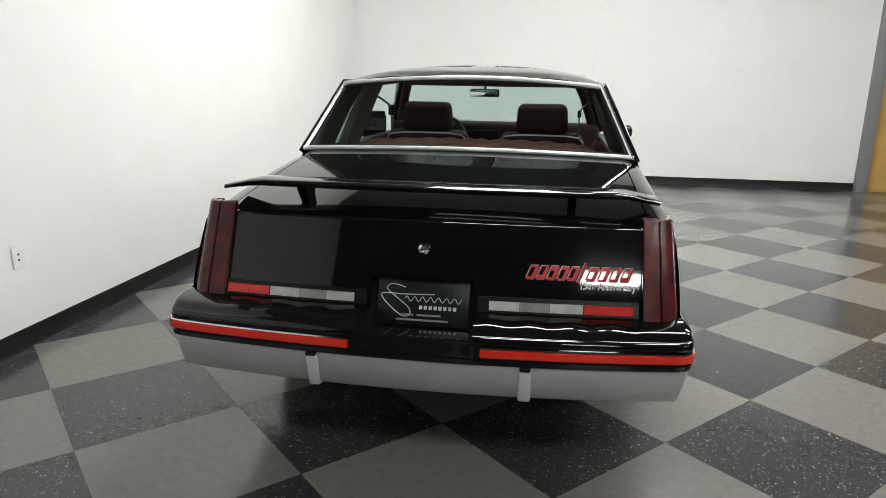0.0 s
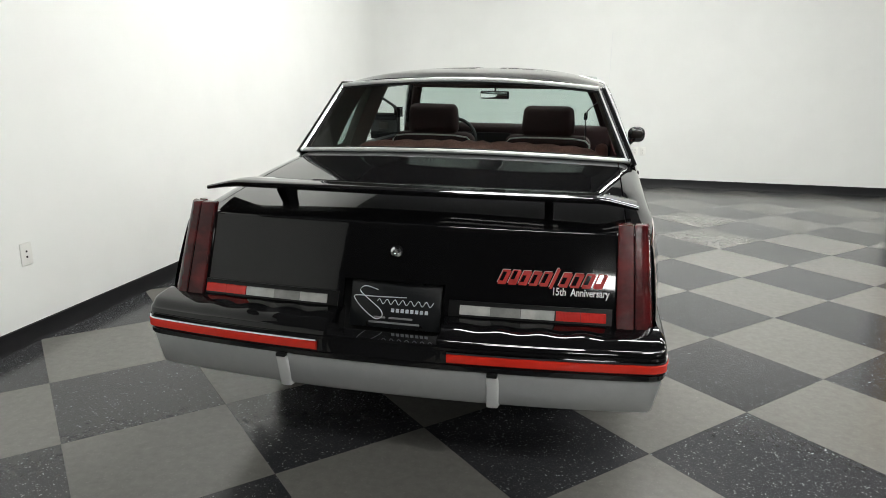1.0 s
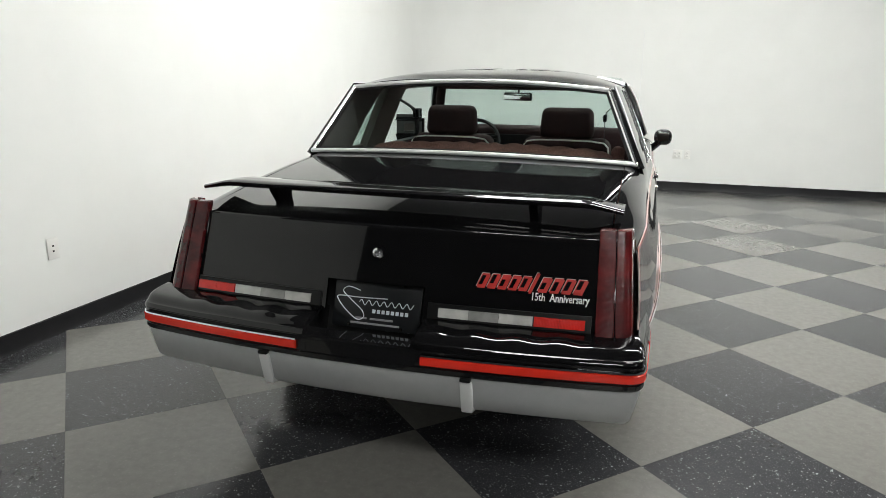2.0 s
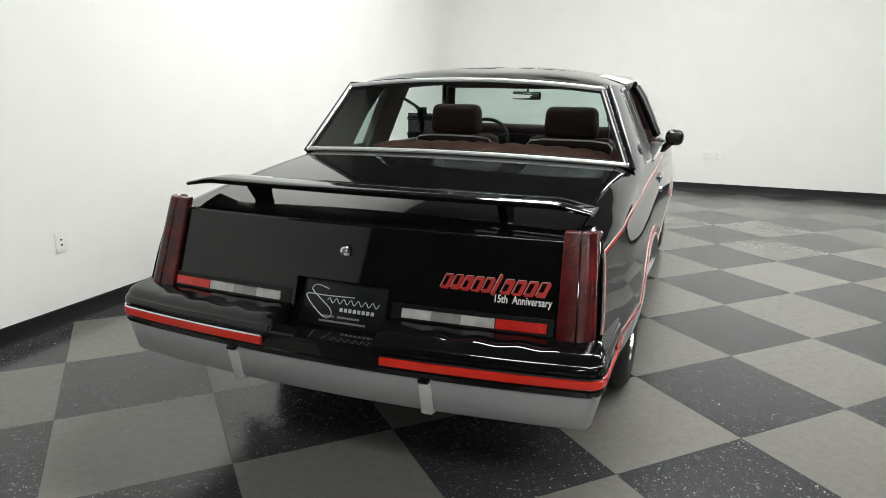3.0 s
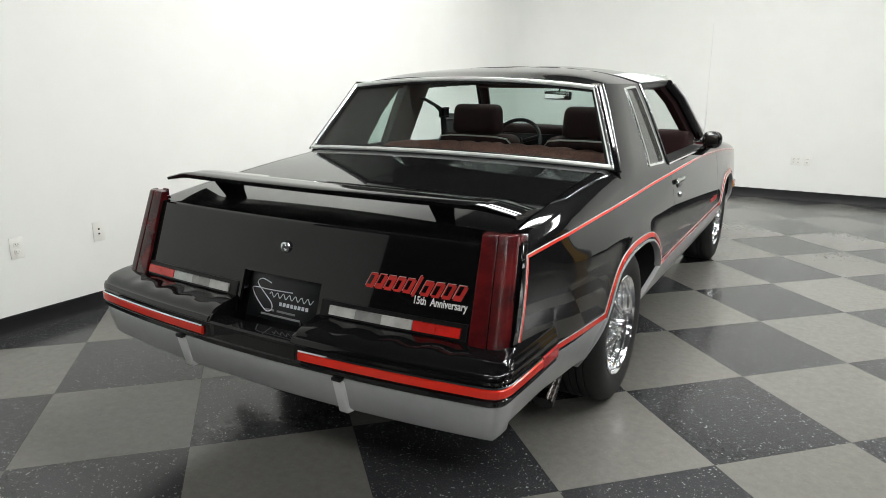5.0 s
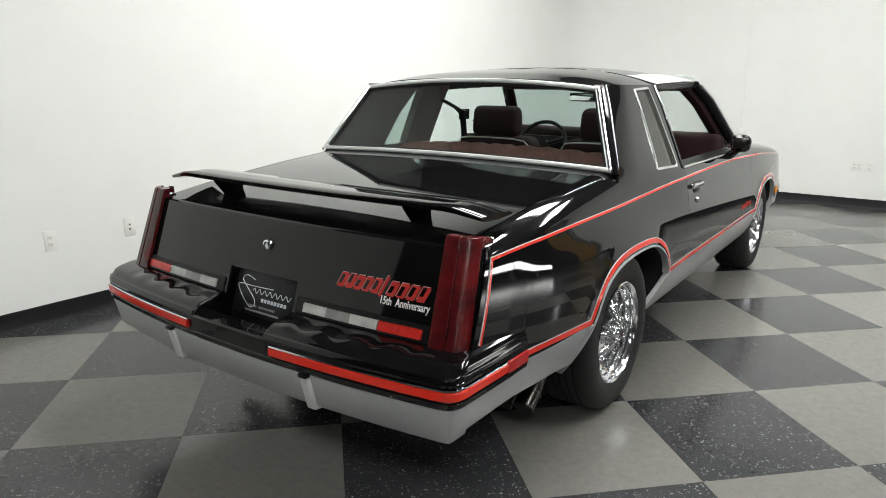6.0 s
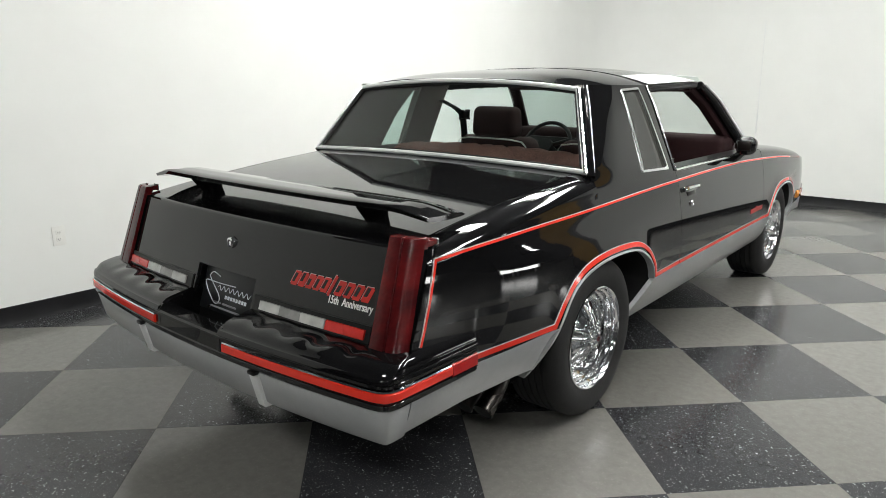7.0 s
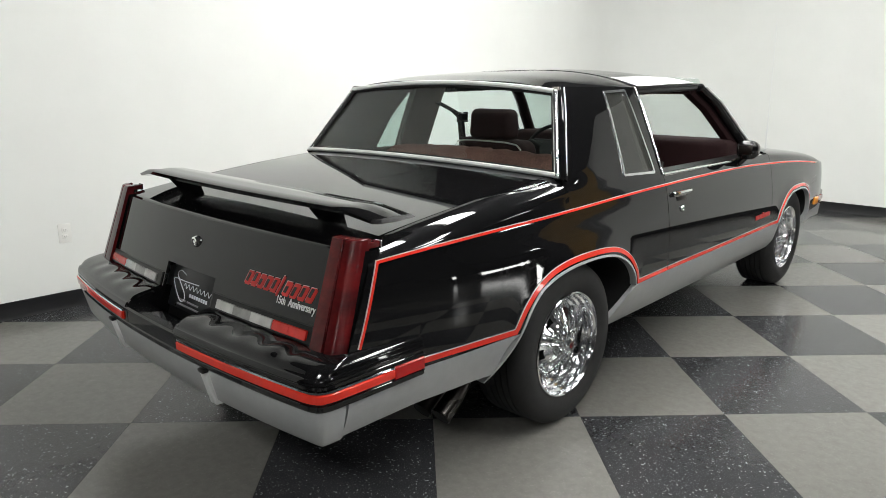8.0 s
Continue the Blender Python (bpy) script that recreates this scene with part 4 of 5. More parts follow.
def lamp_block(a0, a1, t0, t1, out, back, s, n=3):
    bm = bmesh.new()
    us, vs = span(a0, a1, n), span(t0, t1, 8)
    f = [[bm.verts.new(lamp_pt(a, t, out, s)) for t in vs] for a in us]
    b = [[bm.verts.new(lamp_pt(a, t, -back, s)) for t in vs] for a in us]
    def quads(m):
        for i in range(len(m) - 1):
            for j in range(len(m[0]) - 1):
                bm.faces.new((m[i][j], m[i + 1][j], m[i + 1][j + 1], m[i][j + 1]))
    quads(f), quads(b)
    for i in range(len(us) - 1):
        for j in (0, -1):
            bm.faces.new((f[i][j], f[i + 1][j], b[i + 1][j], b[i][j]))
    for j in range(len(vs) - 1):
        for i in (0, -1):
            bm.faces.new((f[i][j], f[i][j + 1], b[i][j + 1], b[i][j]))
    bmesh.ops.recalc_face_normals(bm, faces=bm.faces)
    return bm


def soft(bm, width=0.003):
    """Ease the outer edges of a block."""
    bm.normal_update()
    es = [e for e in bm.edges if len(e.link_faces) == 2 and e.calc_face_angle() > radians(50)]
    bmesh.ops.bevel(bm, geom=es, offset=width, segments=3, affect="EDGES", clamp_overlap=True)
    return bm


for s in (1, -1):
    lamp = part("tail_lamp", lamp_block(0, 1, 0, 0.90, 0.004, 0.03, s, 8), M_BLACK, car, "dark red tail lamp in a black bezel")
    for a0, a1 in ((0.03, 0.475), (0.505, 0.93)):
        for t0, t1 in ((0.015, 1.01),):
            part("lens", soft(lamp_block(a0, a1, t0, t1, 0.016, 0.015, s, 8)), M_LENS_R, lamp, "dark red ribbed lens", angle=60)
    x, y, z = lamp_pt(1.0, 0.95, 0.0, s)
    part("lens_corner", box(x - s * 0.030, y - 0.012, z - 0.012, x - s * 0.006, y + 0.030, z + 0.008, 0.004, 2), M_LENS_R, lamp, "dark red lens corner")
    part("corner_bezel", box(x - s * 0.026, y + 0.0305, z - 0.012, x - s * 0.004, y + 0.0365, z + 0.008, 0.002, 2), M_CHROME, lamp, "small bright bezel at the lens corner")
    # light bar in the tail panel
    def bar(x0, x1, z0, z1, out, back):
        bm = bmesh.new()
        us = span(x0, x1, 8)
        f = [[bm.verts.new((s * x, tail_y(x, z) - out, z)) for z in (z0, z1)] for x in us]
        b = [[bm.verts.new((s * x, tail_y(x, z) + back, z)) for z in (z0, z1)] for x in us]
        for i in range(8):
            bm.faces.new((f[i][0], f[i + 1][0], f[i + 1][1], f[i][1]))
            bm.faces.new((b[i][0], b[i][1], b[i + 1][1], b[i + 1][0]))
            for j in (0, 1):
                bm.faces.new((f[i][j], f[i + 1][j], b[i + 1][j], b[i][j]))
        for i in (0, 8):
            bm.faces.new((f[i][0], f[i][1], b[i][1], b[i][0]))
        bmesh.ops.recalc_face_normals(bm, faces=bm.faces)
        return bm
    rv = part("reversing_lamp", bar(0.188, 0.702, 0.610, 0.660, 0.005, 0.01), M_TRIM, car, "slim reversing lamp in a black bezel")
    for x0, x1, mat, lab in ((0.226, 0.324, M_LENS_W, "white ribbed lens"), (0.325, 0.42, M_LENS_G, "grey ribbed lens"), (0.421, 0.526, M_LENS_W, "white ribbed lens"),
                             (0.530, 0.606, M_LENS_B, "bright red lens"), (0.607, 0.684, M_LENS_B, "bright red lens")):
        part("lens", bar(x0, x1, 0.621, 0.648, 0.011, 0.0), mat, rv, lab)

# lettering on the tail panel
def on_tail(x, z, out):
    return Vector((x, tail_y(x, z), z)) + Vector((0, -0.947, 0.322)) * out


def slab(poly, out0, out1, bm=None):
    """A raised flat shape on the tail panel."""
    bm = bm or bmesh.new()
    hi = [bm.verts.new(on_tail(x, z, out1)) for x, z in poly]
    lo = [bm.verts.new(on_tail(x, z, out0)) for x, z in poly]
    bm.faces.new(hi)
    bm.faces.new(lo[::-1])
    for i in range(len(poly)):
        j = (i + 1) % len(poly)
        bm.faces.new((hi[i], lo[i], lo[j], hi[j]))
    bmesh.ops.recalc_face_normals(bm, faces=bm.faces)
    return bm


def slant(x0, x1, z0, z1, k=0.42):
    h = z1 - z0
    return [(x0, z0), (x1, z0), (x1 + k * h, z1), (x0 + k * h, z1)]


def badge_block(x0, x1, z0, z1, core=(0.0065, 0.0068)):
    """A slanted emblem block: a red shade, a pale edge and a thin red rim round a black core."""
    b = part("emblem_block", slab(slant(x0 + 0.002, x1 + 0.0025, z0 - 0.004, z1 - 0.004), 0.0005, 0.0012), M_EMBLEM, tail, "slanted red emblem block with a black core", smooth=False)
    part("edge", slab(slant(x0 - 0.0012, x1 - 0.0012, z0 + 0.001, z1 + 0.0012), 0.0013, 0.0017), M_SHADE, b, "pale emblem edge", smooth=False)
    part("face", slab(slant(x0 + 0.0004, x1, z0, z1 - 0.0006), 0.0018, 0.0023), M_EMBLEM, b, "red emblem face", smooth=False)
    if core:
        part("core", slab(slant(x0 + 0.0066 + 0.42 * core[0] - 0.0027, x1 - 0.0060 + 0.42 * core[0] - 0.0027, z0 + core[0], z1 - core[1]), 0.0024, 0.0028), M_BLACK, b, smooth=False)
    return b


BX, BZ0, BZ1 = 0.338, 0.722, 0.763
CORES = [(0.0065, 0.0068), (0.0120, 0.0030), (0.0060, 0.0150), (0.0030, 0.0110)]
for i in range(5):
    badge_block(BX + 0.033 * i, BX + 0.033 * i + 0.0245, BZ0, BZ1, CORES[i % 4])
badge_block(BX + 0.164, BX + 0.171, BZ0 - 0.006, BZ1 + 0.012, None)
for i in range(4):
    badge_block(BX + 0.192 + 0.036 * i, BX + 0.192 + 0.036 * i + 0.026, BZ0, BZ1, CORES[(i + 2) % 4])


def lettering(text, size, place, material, parent, name, label, narrow=1.0):
    """Raised words; place maps (x, y, lift) of the lettering to a point."""
    cu = bpy.data.curves.new(name, "FONT")
    cu.body, cu.size, cu.extrude, cu.resolution_u = text, size, 0.0006, 3
    cu.offset = 0.0006
    tmp = bpy.data.objects.new(name, cu)
    scene.collection.objects.link(tmp)
    bpy.context.view_layer.update()
    me = bpy.data.meshes.new_from_object(tmp.evaluated_get(bpy.context.evaluated_depsgraph_get()))
    bpy.data.objects.remove(tmp)
    for v in me.vertices:
        v.co = place(v.co.x * narrow, v.co.y, v.co.z)
    me.materials.clear()
    me.materials.append(material)
    ob = new(name, me)
    ob.parent = parent
    return tagged(ob, label)


lettering("15th  Anniversary", 0.032, lambda x, y, w: on_tail(0.512 + x, 0.694 + y, 0.0012 + w), M_WHITE, tail, "lettering", "white lettering 15th Anniversary", 0.77)

# number plate: dark dealer plate with a silver script-like flourish and bars
plate = part("number_plate", box(-0.152, 0.068, 0.548, 0.158, 0.072, 0.704, 0.0015), M_PLATE, car, "charcoal dealer plate with silver flourish")
PX, PZ = -0.152, 0.548
def on_plate(pts):
    return [(PX + 0.31 * x, 0.0665, PZ + 0.156 * z) for x, z in pts]
flo = smooth_line([(0.30, 0.76), (0.16, 0.82), (0.10, 0.72), (0.20, 0.56), (0.34, 0.36), (0.36, 0.22), (0.28, 0.18), (0.14, 0.36), (0.05, 0.54), (0.06, 0.62), (0.30, 0.62), (0.62, 0.64)], 6)
part("flourish", tube(on_plate(flo), 0.0016, 6), M_SCRIPT, plate, "silver swooping flourish")
wave = [(0.30 + 0.62 * k / 60, 0.53 + 0.05 * math.sin(0.75 * k)) for k in range(61)]
part("flourish", tube(on_plate(wave), 0.0014, 6), M_SCRIPT, plate, "silver looping flourish")
for k in range(8):
    x = PX + 0.31 * (0.46 + 0.053 * k)
    part("bar", box(x, 0.0658, PZ + 0.156 * 0.33, x + 0.0105, 0.0682, PZ + 0.156 * 0.40), M_SCRIPT, plate, "small silver bar", smooth=False)
for x0, x1, z in ((0.27, 0.40, 0.19), (0.44, 0.70, 0.19), (0.22, 0.78, 0.09)):
    part("bar", box(PX + 0.31 * x0, 0.0662, PZ + 0.156 * z, PX + 0.31 * x1, 0.0682, PZ + 0.156 * (z + 0.035)), M_GREYTRIM, plate, "dim grey bar", smooth=False)
for x in (0.2, 0.8):
    for z in (0.06, 0.94):
        sc = lathe([(0.003, 0.0), (0.003, 0.004), (0.0, 0.0055)], 12)
        bmesh.ops.transform(sc, matrix=pose(PX + 0.31 * x, 0.068, PZ + 0.156 * z, 0, 0, -90), verts=sc.verts)
        part("screw", sc, M_EXHAUST, plate)

for ob in (plate, *plate.children):
    for v in ob.data.vertices:
        v.co.y += 0.030 + (v.co.z - 0.548) * 0.34

# spoiler on the deck
bm = bmesh.new()
secs = []
for x in span(-0.768, 0.768, 48):
    e = max(0.0, (abs(x) - 0.655) / 0.113)
    yr, yf = 0.268 + 0.008 * e + 0.05 * x * x, 0.455 + 0.03 * e
    zr, zf = 0.986 - 0.026 * e, 0.979 - 0.026 * e
    k = 1 - 0.35 * e
    ring = [(yr - 0.004, zr - 0.004), (yr + 0.004, zr + 0.001), (yr + 0.06, zr - 0.002), ((yr + yf) / 2, (zr + zf) / 2 + 0.004), (yf - 0.02, zf + 0.003), (yf, zf - 0.006),
            (yf - 0.02, zf - 0.014 * k), ((yr + yf) / 2, (zr + zf) / 2 - 0.024 * k), (yr + 0.03, zr - 0.026 * k), (yr + 0.002, zr - 0.020 * k)]
    secs.append([bm.verts.new((x, y, z)) for y, z in ring])
for r, q in zip(secs, secs[1:]):
    for j in range(len(r)):
        k = (j + 1) % len(r)
        bm.faces.new((r[j], r[k], q[k], q[j]))
bm.faces.new(secs[0]), bm.faces.new(secs[-1])
bmesh.ops.recalc_face_normals(bm, faces=bm.faces)
spoiler = part("spoiler", bm, M_BLACK, car, "glossy black deck spoiler on two feet", angle=50)
for x in (-0.48, 0.48):
    bm = bmesh.new()
    w = 0.014
    y0, y1 = 0.31, 0.43
    vs = []
    for xx in (x - w, x + w):
        vs.append([bm.verts.new(p) for p in ((xx, y0 + 0.05, deck_z(x, y0) - 0.006), (xx, y1, deck_z(x, y1) - 0.006), (xx, y1, 0.955), (xx, y0 - 0.01, 0.962))])
    for j in range(4):
        k = (j + 1) % 4
        bm.faces.new((vs[0][j], vs[0][k], vs[1][k], vs[1][j]))
    bm.faces.new(vs[0][::-1]), bm.faces.new(vs[1])
    bmesh.ops.recalc_face_normals(bm, faces=bm.faces)
    bmesh.ops.bevel(bm, geom=list(bm.edges), offset=0.004, segments=2, affect="EDGES")
    part("foot", bm, M_BLACK, spoiler)

# rear bumper
HALF = [(0.0, -0.045), (0.1, -0.0445), (0.2, -0.042), (0.35, -0.034), (0.5, -0.022), (0.65, -0.006), (0.76, 0.009), (0.825, 0.020), (0.855, 0.037), (0.867, 0.068), (0.87, 0.12), (0.874, 0.25), (0.877, 0.41)]
HALF = smooth_line(HALF, 9)
FULL = [(-x, y) for x, y in HALF[::-1][:-1]] + HALF
bumper = part("rear_bumper", sweep(FULL, [(-0.004, 0.482), (0.0, 0.488), (0.0, 0.500), (-0.004, 0.504), (-0.004, 0.544), (0.0, 0.548), (0.0, 0.556), (-0.006, 0.562), (-0.07, 0.562), (-0.07, 0.482)]), M_BLACK, car, "black rear bumper with red strips and silver lower face")
VAL = [p for p in FULL if p[1] < 0.13]
part("valance", sweep(VAL, [(-0.010, 0.481), (-0.008, 0.47), (-0.030, 0.375), (-0.042, 0.362), (-0.09, 0.362), (-0.09, 0.481)]), M_SILVER, bumper, "silver painted lower bumper face")
for s in (1, -1):
    run = [p for p in HALF if p[0] > 0.212 and p[1] < 0.285]
    run = [(0.212, -0.0415)] + run + [(0.8747, 0.288)]
    if s < 0:
        run = [(-x, y) for x, y in run[::-1]]
    part("red_strip", sweep(run, [(0.001, 0.508), (0.006, 0.512), (0.006, 0.534), (0.001, 0.537), (-0.006, 0.537), (-0.006, 0.508)]), M_RED, bumper, "red bumper strip")
    part("strip_edge", sweep(run, [(0.001, 0.5375), (0.004, 0.5385), (0.003, 0.5435), (-0.006, 0.5435), (-0.006, 0.5375)]), M_CHROME, bumper, "bright strip edge")
    mk = [(s * 0.8747, 0.290), (s * 0.876, 0.35), (s * 0.877, 0.405)]
    mk = mk if s > 0 else mk[::-1]
    part("side_marker", sweep(mk, [(0.001, 0.502), (0.007, 0.507), (0.007, 0.541), (0.001, 0.546), (-0.02, 0.546), (-0.02, 0.502)]), M_LENS_M, bumper, "red side marker lamp")
    part("marker_frame", sweep([(p[0], p[1] + (0.006 if p is mk[-1 if s > 0 else 0] else -0.004 if p is mk[0 if s > 0 else -1] else 0)) for p in mk], [(0.0, 0.496), (0.004, 0.500), (0.004, 0.5015), (0.0, 0.5015), (0.0, 0.5465), (0.004, 0.5465), (0.004, 0.549), (0.0, 0.552), (-0.02, 0.552), (-0.02, 0.496)]), M_BLACK, bumper, "black marker lamp frame")
    # sculpted black top of the bumper
    outer = [p for p in HALF if p[0] > 0.186]
    bm = bmesh.new()
    rows = []
    for (x, y) in outer:
        if y < 0.02:
            xi, yi = x * 0.985, max(0.098 + 0.065 * x * x, y + 0.09)
        else:
            xi, yi = 0.842, max(0.15, y)
        row = []
        for f, z in ((0.0, 0.560), (0.02, 0.569), (0.05, 0.5745), (0.10, 0.576), (0.14, 0.581), (0.18, 0.587), (0.24, 0.594), (0.36, 0.600), (0.50, 0.604), (0.66, 0.608), (0.82, 0.611), (1.0, 0.614)):
            px, py = x + (xi - x) * f, y + (yi - y) * f
            if 0.15 < f < 1 and x < 0.72:
                z += 0.0024 * math.sin(2 * math.pi * (x - 0.2) / 0.13) * math.sin(math.pi * (f - 0.15) / 0.85)
            row.append(bm.verts.new((s * px, py, z)))
        rows.append(row)
    for r, q in zip(rows, rows[1:]):
        for j in range(len(r) - 1):
            fs = (r[j], q[j], q[j + 1], r[j + 1])
            try:
                bm.faces.new(fs if s > 0 else fs[::-1])
            except ValueError:
                pass
    bmesh.ops.remove_doubles(bm, verts=bm.verts, dist=0.0008)
    shell(part("bumper_top", bm, M_BLACK, bumper, "glossy black sculpted bumper top", angle=40), 0.01)
    cheek = bmesh.new()
    vs = [[cheek.verts.new((s * xx, y, z)) for y, z in ((-0.040, 0.50), (-0.040, 0.562), (-0.025, 0.580), (0.11, 0.615), (0.14, 0.60), (0.14, 0.50))] for xx in (0.178, 0.192)]
    for j in range(6):
        k = (j + 1) % 6
        cheek.faces.new((vs[0][j], vs[0][k], vs[1][k], vs[1][j]))
    cheek.faces.new(vs[0][::-1]), cheek.faces.new(vs[1])
    bmesh.ops.recalc_face_normals(cheek, faces=cheek.faces)
    part("notch_side", cheek, M_BLACK, bumper)
    # bumper guard
    gx = s * 0.345 + 0.008
    gd = box(gx - 0.019, -0.038, 0.354, gx + 0.019, 0.0, 0.470, 0.006, 3)
    for v in gd.verts:
        v.co.y += (0.47 - v.co.z) * 0.26
        v.co.x = gx + (v.co.x - gx) * (1 + 0.25 * max(0.0, (0.385 - v.co.z) / 0.03) * (v.co.y > 0.0))
    guard = part("bumper_guard", gd, M_SATIN, bumper, "silver bumper guard")
    part("guard_cap", box(gx - 0.017, -0.044, 0.471, gx + 0.017, -0.01, 0.484, 0.004, 2), M_TRIM, guard, "black rubber guard cap")
part("notch_floor", box(-0.185, -0.036, 0.486, 0.185, 0.14, 0.504, 0.004), M_BLACK, bumper, "black floor of the plate notch")

# exhaust
for x in (0.770, 0.690):
    for s in (1, -1):
        y0 = 0.598 if x > 0.7 else 0.588
        tip, bend = Vector((s * x, y0, 0.232)), Vector((s * x, y0 + 0.058, 0.272))
        pipe = part("exhaust_pipe", tube([tip, tip.lerp(bend, 0.12), bend, (s * (x - 0.005), y0 + 0.115, 0.318), (s * (x - 0.02), y0 + 0.19, 0.39)], lambda t: 0.038 - 0.008 * t, 20), M_EXHAUST, car, "smoked chrome exhaust tip")
        turn = Vector((1, 0, 0)).rotation_difference(tip - bend).to_matrix().to_4x4()
        for nm, prof, mat in (("bore", [(0.002, 0.0), (0.002, 0.034)], M_MATT), ("lip", [(-0.004, 0.0385), (0.002, 0.0385), (0.003, 0.0365), (0.001, 0.034)], M_EXHAUST)):
            md = lathe(prof, 20)
            bmesh.ops.transform(md, matrix=pose(*tip) @ turn, verts=md.verts)
            part(nm, md, mat, pipe)

# underbody and wheel wells
part("underbody", box(-0.66, 0.40, 0.34, 0.66, 4.60, 0.44, 0.02), M_MATT, car, "dark underbody")
part("fuel_tank", box(-0.45, 0.32, 0.27, 0.45, 0.85, 0.36, 0.03), M_MATT, car, "dark fuel tank")
part("rear_axle", tube([(-0.70, 1.29, 0.33), (-0.15, 1.29, 0.33), (0, 1.29, 0.33), (0.15, 1.29, 0.33), (0.70, 1.29, 0.33)], lambda t: 0.05 + 0.09 * max(0, 1 - abs(t - 0.5) * 6), 12), M_MATT, car)
for s in (1, -1):
    for yc, arch in ((1.29, [(0.72, 0.30)] + REAR_ARCH + [(1.66, 0.44), (1.55, 0.33)]), (4.01, FRONT_ARCH + [(4.31, 0.34)])):
        bm = bmesh.new()
        ring = smooth_line(arch, 2)
        a = [bm.verts.new((s * (side_x(y, z) - 0.012), y, z + 0.004)) for y, z in ring]
        b = [bm.verts.new((s * 0.60, y, z + 0.02)) for y, z in ring]
        for i in range(len(ring) - 1):
            bm.faces.new((a[i], a[i + 1], b[i + 1], b[i]))
        bm.faces.new(b)
        bmesh.ops.recalc_face_normals(bm, faces=bm.faces)
        part("wheel_well", bm, M_MATT, car, "dark wheel well")

# wheels
def wheel_mesh():
    bm = lathe([(0.002, 0.216), (0.005, 0.212), (0.001, 0.208), (-0.012, 0.203), (-0.020, 0.202), (-0.026, 0.195), (-0.044, 0.191), (-0.050, 0.183), (-0.068, 0.180),
                (-0.076, 0.170), (-0.098, 0.166), (-0.21, 0.17), (-0.215, 0.205)], 64)
    return bm


def wheel():
    rim = part("wheel", wheel_mesh(), M_WHEEL, car, "chrome five-spoke wheel with black tyre", angle=24)
    prof = [(-0.004, 0.213), (0.002, 0.225), (0.012, 0.250), (0.013, 0.275), (0.008, 0.302), (-0.004, 0.320), (-0.018, 0.328)]
    for k in range(6):
        x = -0.028 - k * 0.031
        prof += [(x, 0.332), (x - 0.022, 0.333), (x - 0.024, 0.325), (x - 0.029, 0.325)]
    prof += [(-0.215, 0.322), (-0.23, 0.30), (-0.235, 0.26), (-0.222, 0.213)]
    ty = part("tyre", lathe(prof, 72), M_RUBBER, rim, "black rubber tyre with ribbed tread", angle=40)
    # dished centre pierced by five slots, with a raised rib on each spoke
    def face_x(r):
        return curve([(0.03, -0.016), (0.05, -0.020), (0.08, -0.034), (0.11, -0.054), (0.14, -0.074), (0.172, -0.080)], r)
    n = 60
    disc = bmesh.new()
    rr = [0.035, 0.055, 0.078, 0.096, 0.114, 0.132, 0.150, 0.168]
    vs = [[disc.verts.new((face_x(r) + 0.010 * math.cos(2 * math.pi * k / 12) * math.sin(math.pi * min(1.0, max(0.0, (r - 0.045) / 0.115))), r * math.cos(2 * math.pi * k / n + 0.3), r * math.sin(2 * math.pi * k / n + 0.3))) for r in rr] for k in range(n)]
    for k in range(n):
        mid = (k % 12) + 0.5
        for j in range(len(rr) - 1):
            if 4 < mid < 8 and 3 <= j <= 5:
                continue
            disc.faces.new((vs[k][j], vs[k][j + 1], vs[(k + 1) % n][j + 1], vs[(k + 1) % n][j]))
    shell(part("wheel_centre", disc, M_WHEEL, rim, "chrome slotted wheel centre", angle=60), 0.014)
    for k in range(5):
        a = 2 * math.pi * k / 5 + 0.3
        for side in (-1, 1):
            pts = []
            for r, w in ((0.040, 0.009), (0.062, 0.013), (0.085, 0.018), (0.110, 0.020), (0.130, 0.025), (0.148, 0.039), (0.158, 0.060)):
                pts.append((face_x(r) + 0.009, r * math.cos(a) - side * w * math.sin(a), r * math.sin(a) + side * w * math.cos(a)))
            part("spoke_rib", tube(pts, lambda t: 0.0095 - 0.003 * t, 10), M_WHEEL, rim, "raised chrome spoke rib", angle=60)
        b = a + math.pi / 5
        nut = lathe([(0.004, 0.0), (0.004, 0.007), (-0.002, 0.0115), (-0.040, 0.0115)], 6)
        bmesh.ops.translate(nut, vec=(0, 0.056 * math.cos(b), 0.056 * math.sin(b)), verts=nut.verts)
        part("lug_nut", nut, M_WHEEL, rim)
    part("hub_cap", lathe([(0.016, 0.0), (0.016, 0.020), (0.011, 0.027), (0.000, 0.030), (-0.012, 0.034), (-0.03, 0.038)], 28), M_WHEEL, rim, "chrome centre cap")
    part("cap_badge", lathe([(0.0175, 0.0), (0.0175, 0.010), (0.016, 0.012)], 20), M_LENS_R, rim, "red cap badge")
    part("back_plate", lathe([(-0.125, 0.0), (-0.125, 0.166)], 32), M_MATT, rim, "dark brake behind the spokes")
    return rim


first_wheel = wheel()
first_wheel.matrix_basis = pose(0.860, 1.248, 0.333)
for x, y, turn in ((-0.860, 1.248, 180), (0.853, 4.0, 0), (-0.853, 4.0, 180)):
    copy_thing(first_wheel, pose(x, y, 0.333, 25 if x > 0 else 0, 0, turn))

# antenna
part("antenna", tube([(0.738, 3.735, 0.90), (0.738, 3.735, 0.965), (0.738, 3.722, 1.2), (0.738, 3.676, 1.745)], lambda t: 0.007 if t < 0.4 else 0.0030 - 0.0012 * t, 8), M_SATIN, car, "thin bright whip antenna")

